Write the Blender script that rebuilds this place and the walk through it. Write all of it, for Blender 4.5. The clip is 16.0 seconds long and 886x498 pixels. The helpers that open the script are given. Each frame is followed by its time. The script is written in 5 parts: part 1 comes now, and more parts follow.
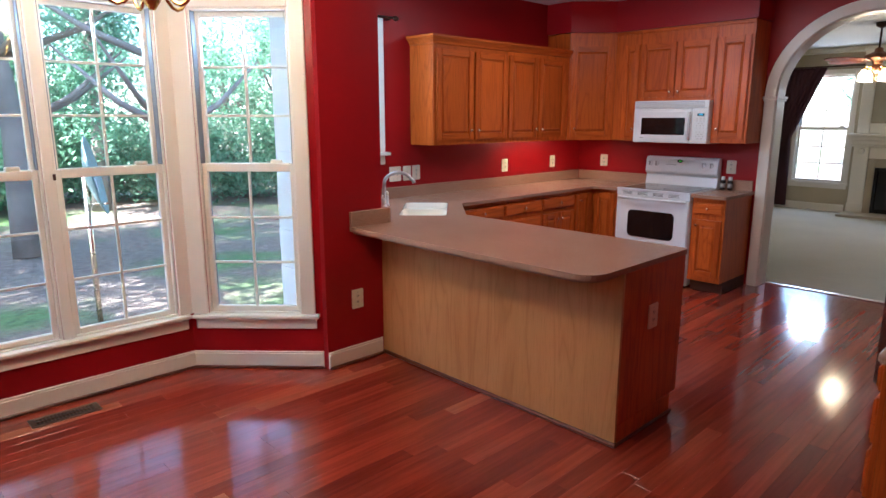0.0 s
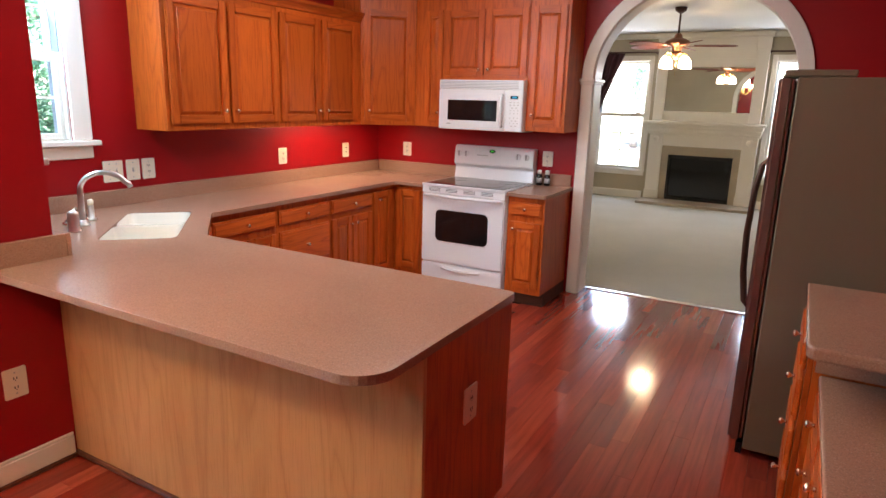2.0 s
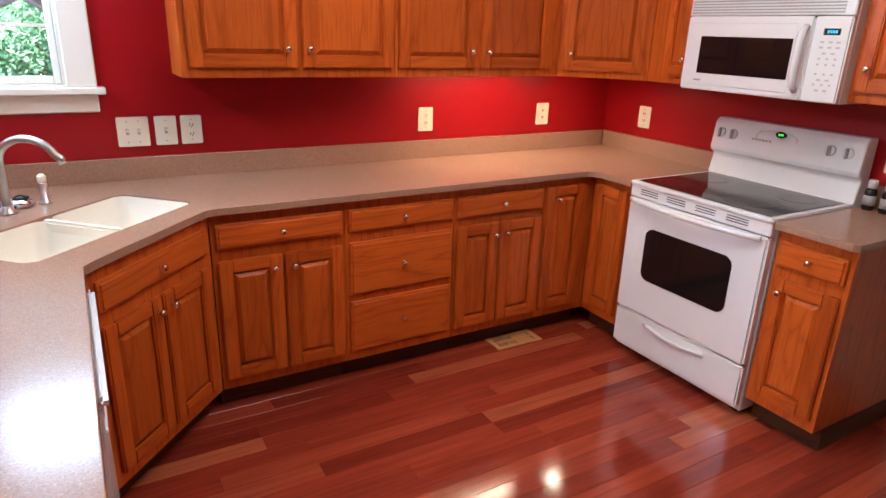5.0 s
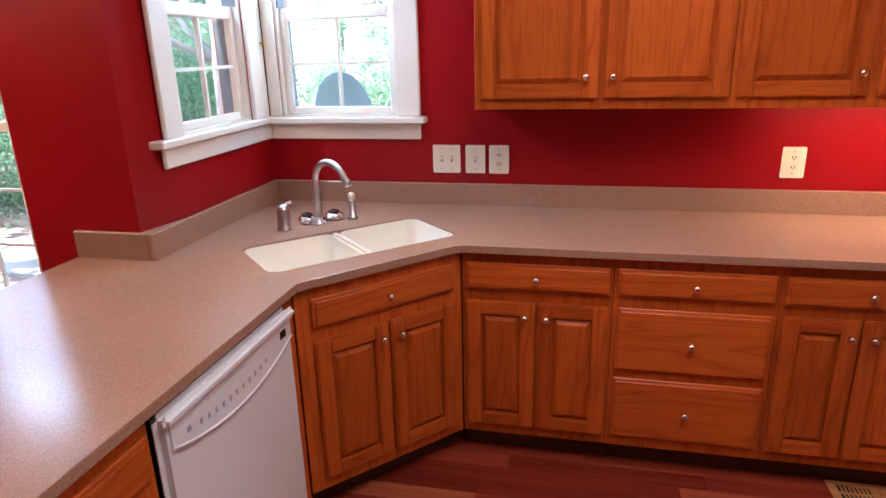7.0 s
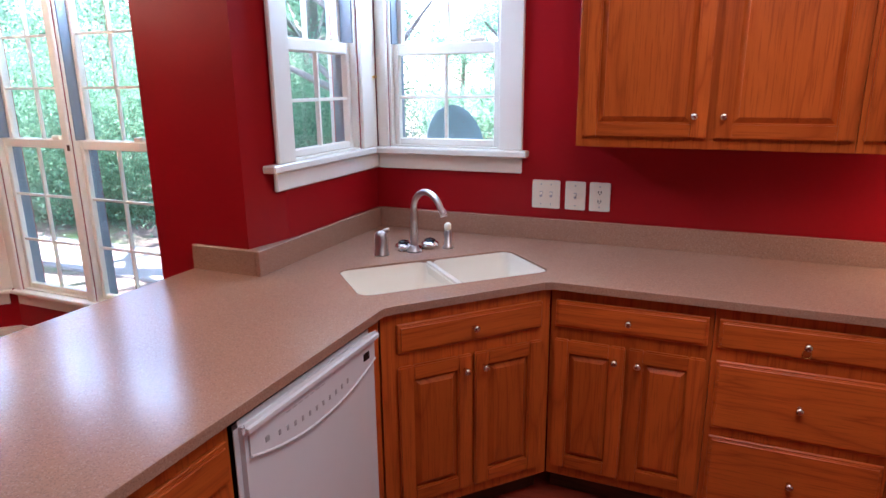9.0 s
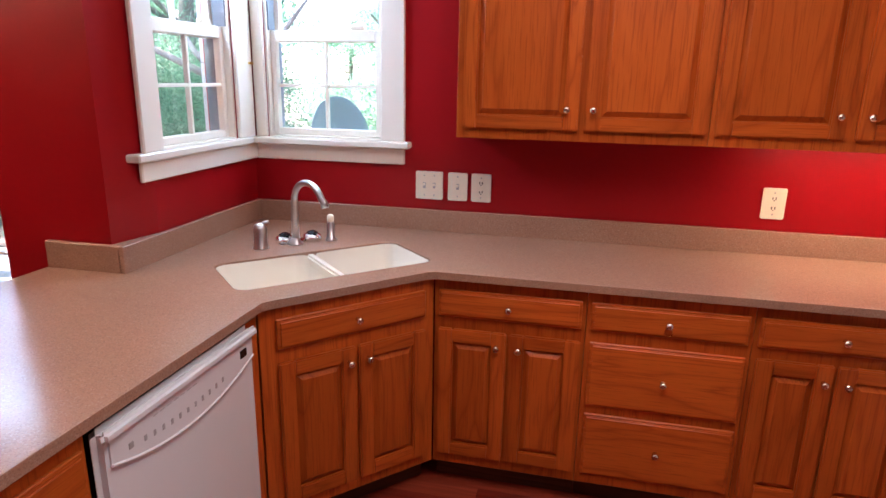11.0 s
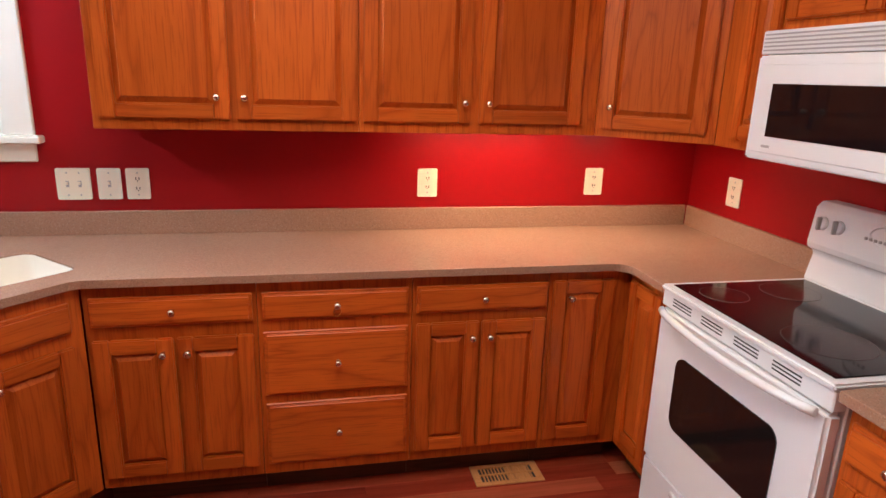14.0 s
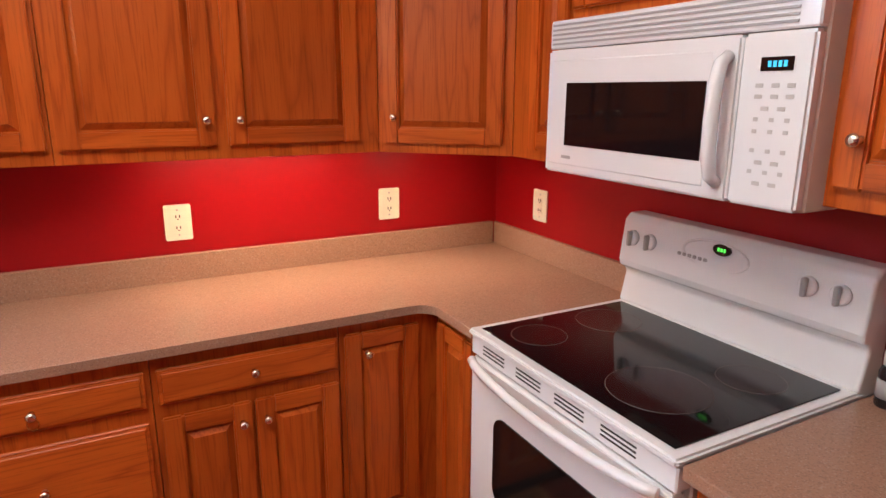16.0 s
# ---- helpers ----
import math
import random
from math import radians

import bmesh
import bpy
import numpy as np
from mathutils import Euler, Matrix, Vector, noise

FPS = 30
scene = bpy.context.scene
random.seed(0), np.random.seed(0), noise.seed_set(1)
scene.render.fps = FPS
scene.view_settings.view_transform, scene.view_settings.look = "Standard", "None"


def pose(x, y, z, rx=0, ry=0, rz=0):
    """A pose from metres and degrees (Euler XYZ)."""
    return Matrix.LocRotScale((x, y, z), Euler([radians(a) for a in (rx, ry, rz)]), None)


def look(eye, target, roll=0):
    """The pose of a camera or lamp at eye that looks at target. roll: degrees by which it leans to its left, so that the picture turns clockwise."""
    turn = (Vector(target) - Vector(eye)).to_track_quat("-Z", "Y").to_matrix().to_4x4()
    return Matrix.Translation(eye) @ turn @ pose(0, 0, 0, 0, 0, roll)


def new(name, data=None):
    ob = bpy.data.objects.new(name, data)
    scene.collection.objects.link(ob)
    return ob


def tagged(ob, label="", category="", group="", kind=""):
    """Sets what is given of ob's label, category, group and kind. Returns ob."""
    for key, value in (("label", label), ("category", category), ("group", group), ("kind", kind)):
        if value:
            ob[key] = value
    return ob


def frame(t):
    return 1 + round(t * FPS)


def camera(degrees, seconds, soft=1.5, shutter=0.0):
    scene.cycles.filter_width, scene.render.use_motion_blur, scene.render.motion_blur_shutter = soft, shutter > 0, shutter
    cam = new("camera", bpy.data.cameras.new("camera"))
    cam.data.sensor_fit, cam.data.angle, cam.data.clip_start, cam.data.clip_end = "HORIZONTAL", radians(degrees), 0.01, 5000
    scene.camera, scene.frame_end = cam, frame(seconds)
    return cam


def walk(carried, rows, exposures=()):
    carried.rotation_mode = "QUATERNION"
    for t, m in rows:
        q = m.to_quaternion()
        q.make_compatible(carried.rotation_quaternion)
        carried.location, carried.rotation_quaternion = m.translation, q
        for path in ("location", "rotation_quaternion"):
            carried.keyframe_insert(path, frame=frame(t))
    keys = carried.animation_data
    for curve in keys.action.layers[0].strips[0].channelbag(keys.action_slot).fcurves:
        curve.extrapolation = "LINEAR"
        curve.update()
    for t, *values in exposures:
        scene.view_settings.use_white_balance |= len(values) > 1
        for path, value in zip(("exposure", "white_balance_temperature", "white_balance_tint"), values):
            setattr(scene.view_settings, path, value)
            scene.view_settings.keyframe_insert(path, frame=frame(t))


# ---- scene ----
cam = camera(70.2, 16.0, soft=1.5)
PATH = [
    (0, (-0.13, -0.147, 1.603), (1.228, 1.263, 1.195), 0.0),
    (0.5, (0.096, 0.096, 1.598), (1.588, 1.365, 1.192), 0.5),
    (1, (0.36, 0.269, 1.608), (1.954, 1.4, 1.18), 0.4),
    (1.5, (0.713, 0.341, 1.608), (2.382, 1.355, 1.176), 1.1),
    (2, (1.029, 0.472, 1.608), (2.727, 1.421, 1.144), 1.6),
    (2.5, (1.361, 0.638, 1.622), (3.065, 1.579, 1.162), 1.5),
    (3, (1.736, 0.72, 1.595), (3.379, 1.754, 1.112), 1.0),
    (3.2, (1.889, 0.751, 1.614), (3.494, 1.835, 1.113), 1.3),
    (5.3, (3.352, 1.09, 1.564), (4.138, 2.813, 0.92), 1.4),
    (5.5, (3.466, 1.143, 1.553), (4.127, 2.92, 0.919), 1.0),
    (6, (3.647, 1.234, 1.585), (3.977, 3.096, 0.932), 0.1),
    (6.5, (3.838, 1.264, 1.588), (3.732, 3.159, 0.957), -1.5),
    (7, (3.995, 1.28, 1.61), (3.571, 3.137, 1.002), -1.5),
    (7.5, (4.044, 1.272, 1.607), (3.353, 3.06, 1.035), -1.0),
    (8, (4.048, 1.277, 1.62), (3.241, 3.032, 1.103), -0.4),
    (8.2, (4.052, 1.281, 1.619), (3.243, 3.037, 1.111), -0.6),
    (10.5, (4.071, 1.314, 1.598), (3.539, 3.17, 1.077), 0.7),
    (11, (4.089, 1.315, 1.596), (3.657, 3.197, 1.075), 1.0),
    (11.5, (4.102, 1.318, 1.591), (3.777, 3.222, 1.071), 1.2),
    (12, (4.142, 1.333, 1.587), (3.923, 3.253, 1.072), 1.1),
    (12.5, (4.168, 1.339, 1.591), (4.098, 3.271, 1.081), 1.2),
    (13, (4.197, 1.335, 1.597), (4.287, 3.267, 1.085), 1.5),
    (13.5, (4.251, 1.328, 1.587), (4.497, 3.245, 1.074), 1.6),
    (14, (4.308, 1.318, 1.591), (4.721, 3.202, 1.063), 1.9),
    (14.5, (4.363, 1.31, 1.588), (4.945, 3.144, 1.042), 2.2),
    (15, (4.42, 1.351, 1.584), (5.151, 3.129, 1.03), 1.9),
    (15.5, (4.517, 1.52, 1.573), (5.365, 3.249, 1.032), 1.3),
    (16, (4.641, 1.726, 1.58), (5.548, 3.441, 1.094), 0.2),
]
EXPOSURES = [(0.0, 3.36, 5500, 10), (1.5, 3.85, 6200, 13), (3.0, 3.97, 6100, 12), (5.5, 3.95, 6100, 13), (6.5, 3.72, 6200, 17), (7.0, 3.72, 6050, 19), (7.5, 3.50, 5800, 20), (8.0, 3.28, 5600, 20), (10.5, 3.65, 5900, 21), (11.5, 3.63, 6200, 21), (12.5, 3.83, 6200, 17), (14.0, 3.98, 6400, 13), (16.0, 3.93, 6300, 13)]
walk(cam, [(t, look(eye, target, roll)) for t, eye, target, roll in PATH], exposures=EXPOSURES)

from mathutils.geometry import tessellate_polygon

# ---- light ----
world = bpy.data.worlds.new("sky")
scene.world = world
world.use_nodes = True
wt = world.node_tree
sky = wt.nodes.new("ShaderNodeTexSky")
sky.sky_type = "NISHITA"
sky.sun_disc = False
sky.sun_elevation = radians(53.6)
sky.sun_rotation = radians(261)
wt.links.new(sky.outputs[0], wt.nodes["Background"].inputs[0])
wt.nodes["Background"].inputs[1].default_value = 0.15


def lamp(name, kind, energy, color, m, size=0.1, size_y=None, shape=None):
    data = bpy.data.lights.new(name, kind)
    data.energy, data.color = energy, color
    if kind == "AREA":
        data.shape, data.size = ("RECTANGLE", size) if size_y else ("SQUARE", size)
        if size_y:
            data.size_y = size_y
    elif kind == "POINT":
        data.shadow_soft_size = size
    elif kind == "SUN":
        data.angle = size
    ob = new(name, data)
    ob.matrix_world = m
    return ob


SUN = lamp("sun", "SUN", 5.0, (1.0, 0.95, 0.86), look((-16, -2.5, 22), (0, 0, 0)), radians(0.5))
WARM = (1.0, 0.72, 0.42)
DAY = (0.58, 0.80, 1.0)
OPEN_DAY = (0.94, 0.96, 1.0)
# area lamps added at the heads of the window openings to stand in for skylight
for name, x, y, z, yaw, watts, wide, high in (("bay_sky", 0.37, 3.915, 2.10, 0, 0.52, 0.46, 0.12), ("bay_sky", 1.03, 3.915, 2.10, 0, 0.52, 0.46, 0.12), ("bay_side_sky", 1.788, 3.588, 2.10, -45, 0.52, 0.46, 0.12), ("bay_side_sky", -0.388, 3.588, 2.10, 45, 0.52, 0.46, 0.12), ("sink_sky", 2.90, 4.222, 2.15, 0, 1.4, 0.42, 0.12), ("sink_side_sky", 2.388, 3.648, 2.15, 90, 1.4, 0.40, 0.12), ("living_sky", 12.425, 3.29, 2.14, -90, 2.2, 0.68, 0.2), ("living_sky", 12.425, 0.59, 2.14, -90, 2.2, 0.68, 0.2)):
    lamp(name, "AREA", watts, OPEN_DAY if name == "living_sky" else DAY, pose(x, y, z, 65, 0, yaw + 180), wide, high)
# lamps of the place
lamp("kitchen_lamp", "AREA", 1.62, (1.0, 0.93, 0.86), look((4.30, 2.35, 2.62), (4.30, 2.35, 0)), 1.0, 1.3)
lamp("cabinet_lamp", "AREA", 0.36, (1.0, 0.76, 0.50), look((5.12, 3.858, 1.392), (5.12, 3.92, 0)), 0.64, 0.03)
# added to carry the warm glow on to the corner and range wall
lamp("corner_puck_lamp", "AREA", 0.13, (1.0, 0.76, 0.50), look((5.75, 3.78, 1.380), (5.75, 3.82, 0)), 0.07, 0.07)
lamp("fan_lamp", "POINT", 1.7, WARM, pose(9.4, 1.97, 2.11), 0.05)
lamp("chandelier_lamp", "POINT", 6.2, (1.0, 0.76, 0.50), pose(0.80, 2.36, 2.36), 0.16)


# ---- materials ----
def graph(name, rough=0.5, metal=0.0, color=(0.8, 0.8, 0.8), spec=0.5):
    m = bpy.data.materials.new(name)
    m.use_nodes = True
    p = m.node_tree.nodes["Principled BSDF"]
    p.inputs["Base Color"].default_value = (*color, 1)
    p.inputs["Roughness"].default_value = rough
    p.inputs["Metallic"].default_value = metal
    p.inputs["Specular IOR Level"].default_value = spec
    return m, m.node_tree, p


def node(nt, kind, **inputs):
    n = nt.nodes.new(kind)
    for key, value in inputs.items():
        n.inputs[key.replace("_", " ")].default_value = value
    return n


def coords(nt, scale, random_shift=True):
    tc = nt.nodes.new("ShaderNodeTexCoord")
    mp = node(nt, "ShaderNodeMapping")
    mp.inputs["Scale"].default_value = scale
    nt.links.new(tc.outputs["Object"], mp.inputs["Vector"])
    if random_shift:
        oi = nt.nodes.new("ShaderNodeObjectInfo")
        mul = nt.nodes.new("ShaderNodeVectorMath")
        mul.operation = "SCALE"
        mul.inputs[0].default_value = (31.0, 17.0, 23.0)
        nt.links.new(oi.outputs["Random"], mul.inputs["Scale"])
        nt.links.new(mul.outputs[0], mp.inputs["Location"])
    return mp.outputs[0]


def ramp(nt, fac, stops):
    r = nt.nodes.new("ShaderNodeValToRGB")
    els = r.color_ramp.elements
    while len(els) < len(stops):
        els.new(0.5)
    for e, (pos, col) in zip(els, stops):
        e.position, e.color = pos, (*col, 1)
    nt.links.new(fac, r.inputs[0])
    return r.outputs[0]


def mix(nt, fac, a, b, mode="MIX"):
    n = nt.nodes.new("ShaderNodeMix")
    n.data_type, n.blend_type = "RGBA", mode
    for sock, v in ((n.inputs[0], fac), (n.inputs[6], a), (n.inputs[7], b)):
        if hasattr(v, "is_linked"):
            nt.links.new(v, sock)
        elif isinstance(v, tuple):
            sock.default_value = (*v, 1)
        else:
            sock.default_value = v
    return n.outputs[2]


def math_node(nt, op, a, b):
    n = nt.nodes.new("ShaderNodeMath")
    n.operation = op
    for sock, v in ((n.inputs[0], a), (n.inputs[1], b)):
        if hasattr(v, "is_linked"):
            nt.links.new(v, sock)
        else:
            sock.default_value = v
    return n.outputs[0]


def noise_tex(nt, vec, scale, detail=3.0, rough=0.5, distortion=0.0):
    n = node(nt, "ShaderNodeTexNoise", Scale=scale, Detail=detail, Roughness=rough, Distortion=distortion)
    if vec is not None:
        nt.links.new(vec, n.inputs["Vector"])
    return n.outputs["Fac"]


def bump(nt, p, height, strength, distance=0.002):
    b = node(nt, "ShaderNodeBump", Strength=strength, Distance=distance)
    nt.links.new(height, b.inputs["Height"])
    nt.links.new(b.outputs[0], p.inputs["Normal"])


def vary_rough(nt, p, fac, lo, hi):
    r = node(nt, "ShaderNodeMapRange")
    r.inputs["To Min"].default_value, r.inputs["To Max"].default_value = lo, hi
    nt.links.new(fac, r.inputs["Value"])
    nt.links.new(r.outputs[0], p.inputs["Roughness"])


def oak(name, axis, light, mid, dark, rough=0.30, band=17.0):
    m, nt, p = graph(name, rough, spec=0.27)
    along = {"x": (0.12, 1, 1), "y": (1, 0.12, 1), "z": (1, 1, 0.12)}[axis]
    fine = {"x": (0.035, 1, 1), "y": (1, 0.035, 1), "z": (1, 1, 0.035)}[axis]
    v = coords(nt, along)
    rings = noise_tex(nt, v, 6.0, 3.0, 0.42, 0.7)
    bands = math_node(nt, "PINGPONG", math_node(nt, "MULTIPLY", rings, band), 1.0)
    w = coords(nt, fine)
    pores = noise_tex(nt, w, 190.0, 3.0, 0.6)
    streak = noise_tex(nt, w, 34.0, 4.0, 0.65)
    cloud = noise_tex(nt, coords(nt, (1, 1, 1)), 2.6, 2.0)
    soft = tuple(0.65 * a + 0.35 * b for a, b in zip(dark, mid))
    col = ramp(nt, bands, [(0.0, soft), (0.16, mid), (0.55, light), (1.0, light)])
    col = mix(nt, 0.38, col, ramp(nt, streak, [(0.34, mid), (0.66, light)]))
    col = mix(nt, math_node(nt, "MULTIPLY", ramp(nt, pores, [(0.52, (0, 0, 0)), (0.66, (1, 1, 1))]), 0.46), col, dark)
    # boards differ a little from one another and along their length
    board = nt.nodes.new("ShaderNodeObjectInfo").outputs["Random"]
    col = mix(nt, 1.0, col, ramp(nt, board, [(0.0, (0.84, 0.82, 0.80)), (0.5, (1.0, 1.0, 1.0)), (1.0, (1.12, 1.14, 1.18))]), "MULTIPLY")
    col = mix(nt, 0.6, col, ramp(nt, cloud, [(0.3, (0.88, 0.86, 0.84)), (0.7, (1.08, 1.08, 1.08))]), "MULTIPLY")
    nt.links.new(col, p.inputs["Base Color"])
    bump(nt, p, pores, 0.16, 0.001)
    vary_rough(nt, p, streak, rough - 0.06, rough + 0.1)
    return m


def painted(name, color, rough, tone=0.06, grain=260.0, strength=0.06, spec=0.5):
    m, nt, p = graph(name, rough, spec=spec)
    v = coords(nt, (1, 1, 1), False)
    cloud = noise_tex(nt, v, 1.6, 3.0)
    lo = tuple(c * (1 - tone) for c in color)
    hi = tuple(min(1, c * (1 + tone)) for c in color)
    nt.links.new(ramp(nt, cloud, [(0.3, lo), (0.7, hi)]), p.inputs["Base Color"])
    bump(nt, p, noise_tex(nt, v, grain, 2.0), strength, 0.001)
    vary_rough(nt, p, noise_tex(nt, v, 9.0, 3.0), rough - 0.05, rough + 0.06)
    return m


def plain(name, color, rough, metal=0.0, smudge=0.05):
    m, nt, p = graph(name, rough, metal, color)
    vary_rough(nt, p, noise_tex(nt, coords(nt, (1, 1, 1)), 14.0, 3.0), max(0.02, rough - smudge), rough + smudge)
    return m


def glowing(name, color, strength):
    m, nt, p = graph(name, 0.4, 0.0, color)
    p.inputs["Emission Color"].default_value = (*color, 1)
    p.inputs["Emission Strength"].default_value = strength
    return m


OAK_L, OAK_M, OAK_D = (0.565, 0.117, 0.0145), (0.46, 0.084, 0.0105), (0.26, 0.038, 0.005)
OAK_V = oak("oak_vertical", "z", OAK_L, OAK_M, OAK_D)
OAK_H = oak("oak_horizontal", "x", OAK_L, OAK_M, OAK_D)
PALE_OAK = oak("pale_oak_panel", "z", (0.60, 0.285, 0.105), (0.54, 0.240, 0.082), (0.43, 0.175, 0.055), 0.36, 12.0)
# much darker oak, for toe kicks, plinths and the bed under the planks
DARK_KICK = oak("dark_brown_oak", "x", (0.10, 0.035, 0.015), (0.07, 0.024, 0.010), (0.03, 0.01, 0.005), 0.5)
SHOE = oak("shoe_moulding", "y", (0.16, 0.045, 0.02), (0.11, 0.03, 0.014), (0.05, 0.014, 0.006), 0.3)
RED = painted("red_wall_paint", (0.33, 0.0045, 0.0075), 0.36, spec=0.3)
WHITE = painted("white_trim_paint", (0.84, 0.785, 0.69), 0.30, 0.03, 120.0, 0.03)
TRACK = plain("slate_vinyl_track", (0.20, 0.23, 0.27), 0.45)
CEIL = painted("ceiling_paint", (0.80, 0.79, 0.76), 0.8, 0.03, 90.0, 0.2)
TAN = painted("tan_wall_paint", (0.47, 0.40, 0.28), 0.6)
SIDING = painted("white_siding", (0.78, 0.80, 0.82), 0.5)
ENAMEL = plain("white_enamel", (0.80, 0.80, 0.80), 0.16)
ENAMEL_WARM = plain("white_plastic", (0.78, 0.74, 0.66), 0.30)
PLATE = plain("ivory_plate", (0.83, 0.74, 0.58), 0.35)
SLOT = plain("dark_slot", (0.03, 0.025, 0.02), 0.5)
SINK = plain("cream_sink", (0.88, 0.81, 0.69), 0.18)
CHROME = plain("chrome", (0.82, 0.82, 0.84), 0.10, 1.0)
NICKEL = plain("brushed_nickel", (0.78, 0.64, 0.50), 0.26, 1.0)
FAUCET = plain("brushed_steel", (0.60, 0.57, 0.55), 0.30, 1.0)
BRASS = plain("polished_brass", (0.85, 0.58, 0.20), 0.18, 1.0)
FANMETAL = plain("aged_copper", (0.28, 0.12, 0.07), 0.35, 0.9)
BRONZE = plain("dark_bronze", (0.10, 0.05, 0.035), 0.35, 0.8)
BLACK = plain("black_plastic", (0.012, 0.012, 0.013), 0.25)
BLACKGLASS = plain("black_glass", (0.006, 0.006, 0.007), 0.05)
OVENGLASS = plain("oven_glass", (0.010, 0.008, 0.008), 0.08)
RING = plain("burner_print", (0.10, 0.075, 0.07), 0.2)
BURNER = plain("burner_disc_print", (0.022, 0.010, 0.010), 0.12)
KEYPRINT = plain("pale_key_print", (0.52, 0.50, 0.48), 0.4)
GREYPRINT = plain("grey_print", (0.38, 0.37, 0.36), 0.4)
STEEL = plain("fridge_steel_paint", (0.20, 0.155, 0.10), 0.42, 0.25)
STEEL_FRONT = plain("fridge_door_steel", (0.30, 0.245, 0.21), 0.24, 0.85)
BAR = plain("metal_strip", (0.75, 0.73, 0.70), 0.25, 0.9)
CURTAIN = painted("maroon_curtain", (0.075, 0.022, 0.028), 0.8, 0.2, 400.0, 0.3)
STONE = painted("beige_stone", (0.42, 0.35, 0.25), 0.45, 0.15)
SOOT = plain("fireplace_black", (0.008, 0.008, 0.008), 0.6)
BLADE = oak("fan_blade_wood", "x", (0.26, 0.06, 0.028), (0.19, 0.042, 0.02), (0.10, 0.022, 0.010), 0.45)
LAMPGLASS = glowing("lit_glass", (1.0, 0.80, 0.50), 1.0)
TUBEGLASS = glowing("lit_diffuser", (1.0, 0.97, 0.92), 0.15)
CLOCKGLOW = glowing("green_clock", (0.12, 0.9, 0.10), 0.07)
BLUEGLOW = glowing("blue_display", (0.04, 0.45, 0.75), 0.055)
MIRROR, _mt, _mp = graph("mirror_silver", 0.02, 1.0, (0.9, 0.9, 0.88))
GLASS, _gt, _gp = graph("window_glass", 0.0, 0.0, (1, 1, 1))
_clear = _gt.nodes.new("ShaderNodeBsdfTransparent")
_gloss = node(_gt, "ShaderNodeBsdfGlossy", Roughness=0.02)
_both = _gt.nodes.new("ShaderNodeMixShader")
_both.inputs[0].default_value = 0.05
_gt.links.new(_clear.outputs[0], _both.inputs[1])
_gt.links.new(_gloss.outputs[0], _both.inputs[2])
_gt.links.new(_both.outputs[0], _gt.nodes["Material Output"].inputs["Surface"])


def counter_material():
    m, nt, p = graph("speckled_solid_surface", 0.215, spec=0.29)
    v = coords(nt, (1, 1, 1), False)
    base = ramp(nt, noise_tex(nt, v, 2.0, 3.0), [(0.3, (0.365, 0.200, 0.130)), (0.7, (0.405, 0.226, 0.148))])
    cells = node(nt, "ShaderNodeTexVoronoi", Scale=320.0)
    nt.links.new(v, cells.inputs["Vector"])
    pick = nt.nodes.new("ShaderNodeSeparateColor")
    nt.links.new(cells.outputs["Color"], pick.inputs[0])
    dark = ramp(nt, pick.outputs[0], [(0.72, (0, 0, 0)), (0.80, (1, 1, 1))])
    pale = ramp(nt, pick.outputs[1], [(0.86, (0, 0, 0)), (0.92, (1, 1, 1))])
    col = mix(nt, math_node(nt, "MULTIPLY", dark, 0.30), base, (0.16, 0.10, 0.075))
    col = mix(nt, math_node(nt, "MULTIPLY", pale, 0.20), col, (0.62, 0.45, 0.35))
    nt.links.new(col, p.inputs["Base Color"])
    return m


COUNTER = counter_material()


def plank_material(name, by_island):
    m, nt, p = graph(name, 0.11, spec=0.6)
    if by_island:
        rnd = nt.nodes.new("ShaderNodeNewGeometry").outputs["Random Per Island"]
        v = coords(nt, (0.06, 1, 1), False)
    else:
        rnd = nt.nodes.new("ShaderNodeObjectInfo").outputs["Random"]
        v = coords(nt, (0.06, 1, 1))
    tone = ramp(nt, rnd, [(0.0, (0.195, 0.025, 0.014)), (0.25, (0.265, 0.034, 0.017)), (0.70, (0.325, 0.044, 0.021)), (0.90, (0.375, 0.062, 0.028)), (1.0, (0.47, 0.125, 0.055))])
    grain = noise_tex(nt, v, 38.0, 4.0, 0.6, 0.4)
    col = mix(nt, 0.55, tone, ramp(nt, grain, [(0.30, (0.45, 0.42, 0.42)), (0.70, (1.15, 1.1, 1.1))]), "MULTIPLY")
    nt.links.new(col, p.inputs["Base Color"])
    bump(nt, p, grain, 0.012, 0.001)
    return m


PLANK = plank_material("cherry_plank", False)
PLANK_REST = plank_material("cherry_plank_rest", True)


def carpet_material():
    m, nt, p = graph("pale_carpet", 0.95, 0, (0.5, 0.5, 0.45), 0.1)
    v = coords(nt, (1, 1, 1), False)
    col = mix(nt, 0.5, ramp(nt, noise_tex(nt, v, 1.3, 3.0), [(0.3, (0.44, 0.395, 0.305)), (0.7, (0.54, 0.49, 0.385))]), ramp(nt, noise_tex(nt, v, 130.0, 3.0), [(0.3, (0.37, 0.345, 0.28)), (0.7, (0.59, 0.55, 0.45))]))
    nt.links.new(col, p.inputs["Base Color"])
    bump(nt, p, noise_tex(nt, v, 160.0, 3.0), 0.6, 0.006)
    return m


CARPET = carpet_material()


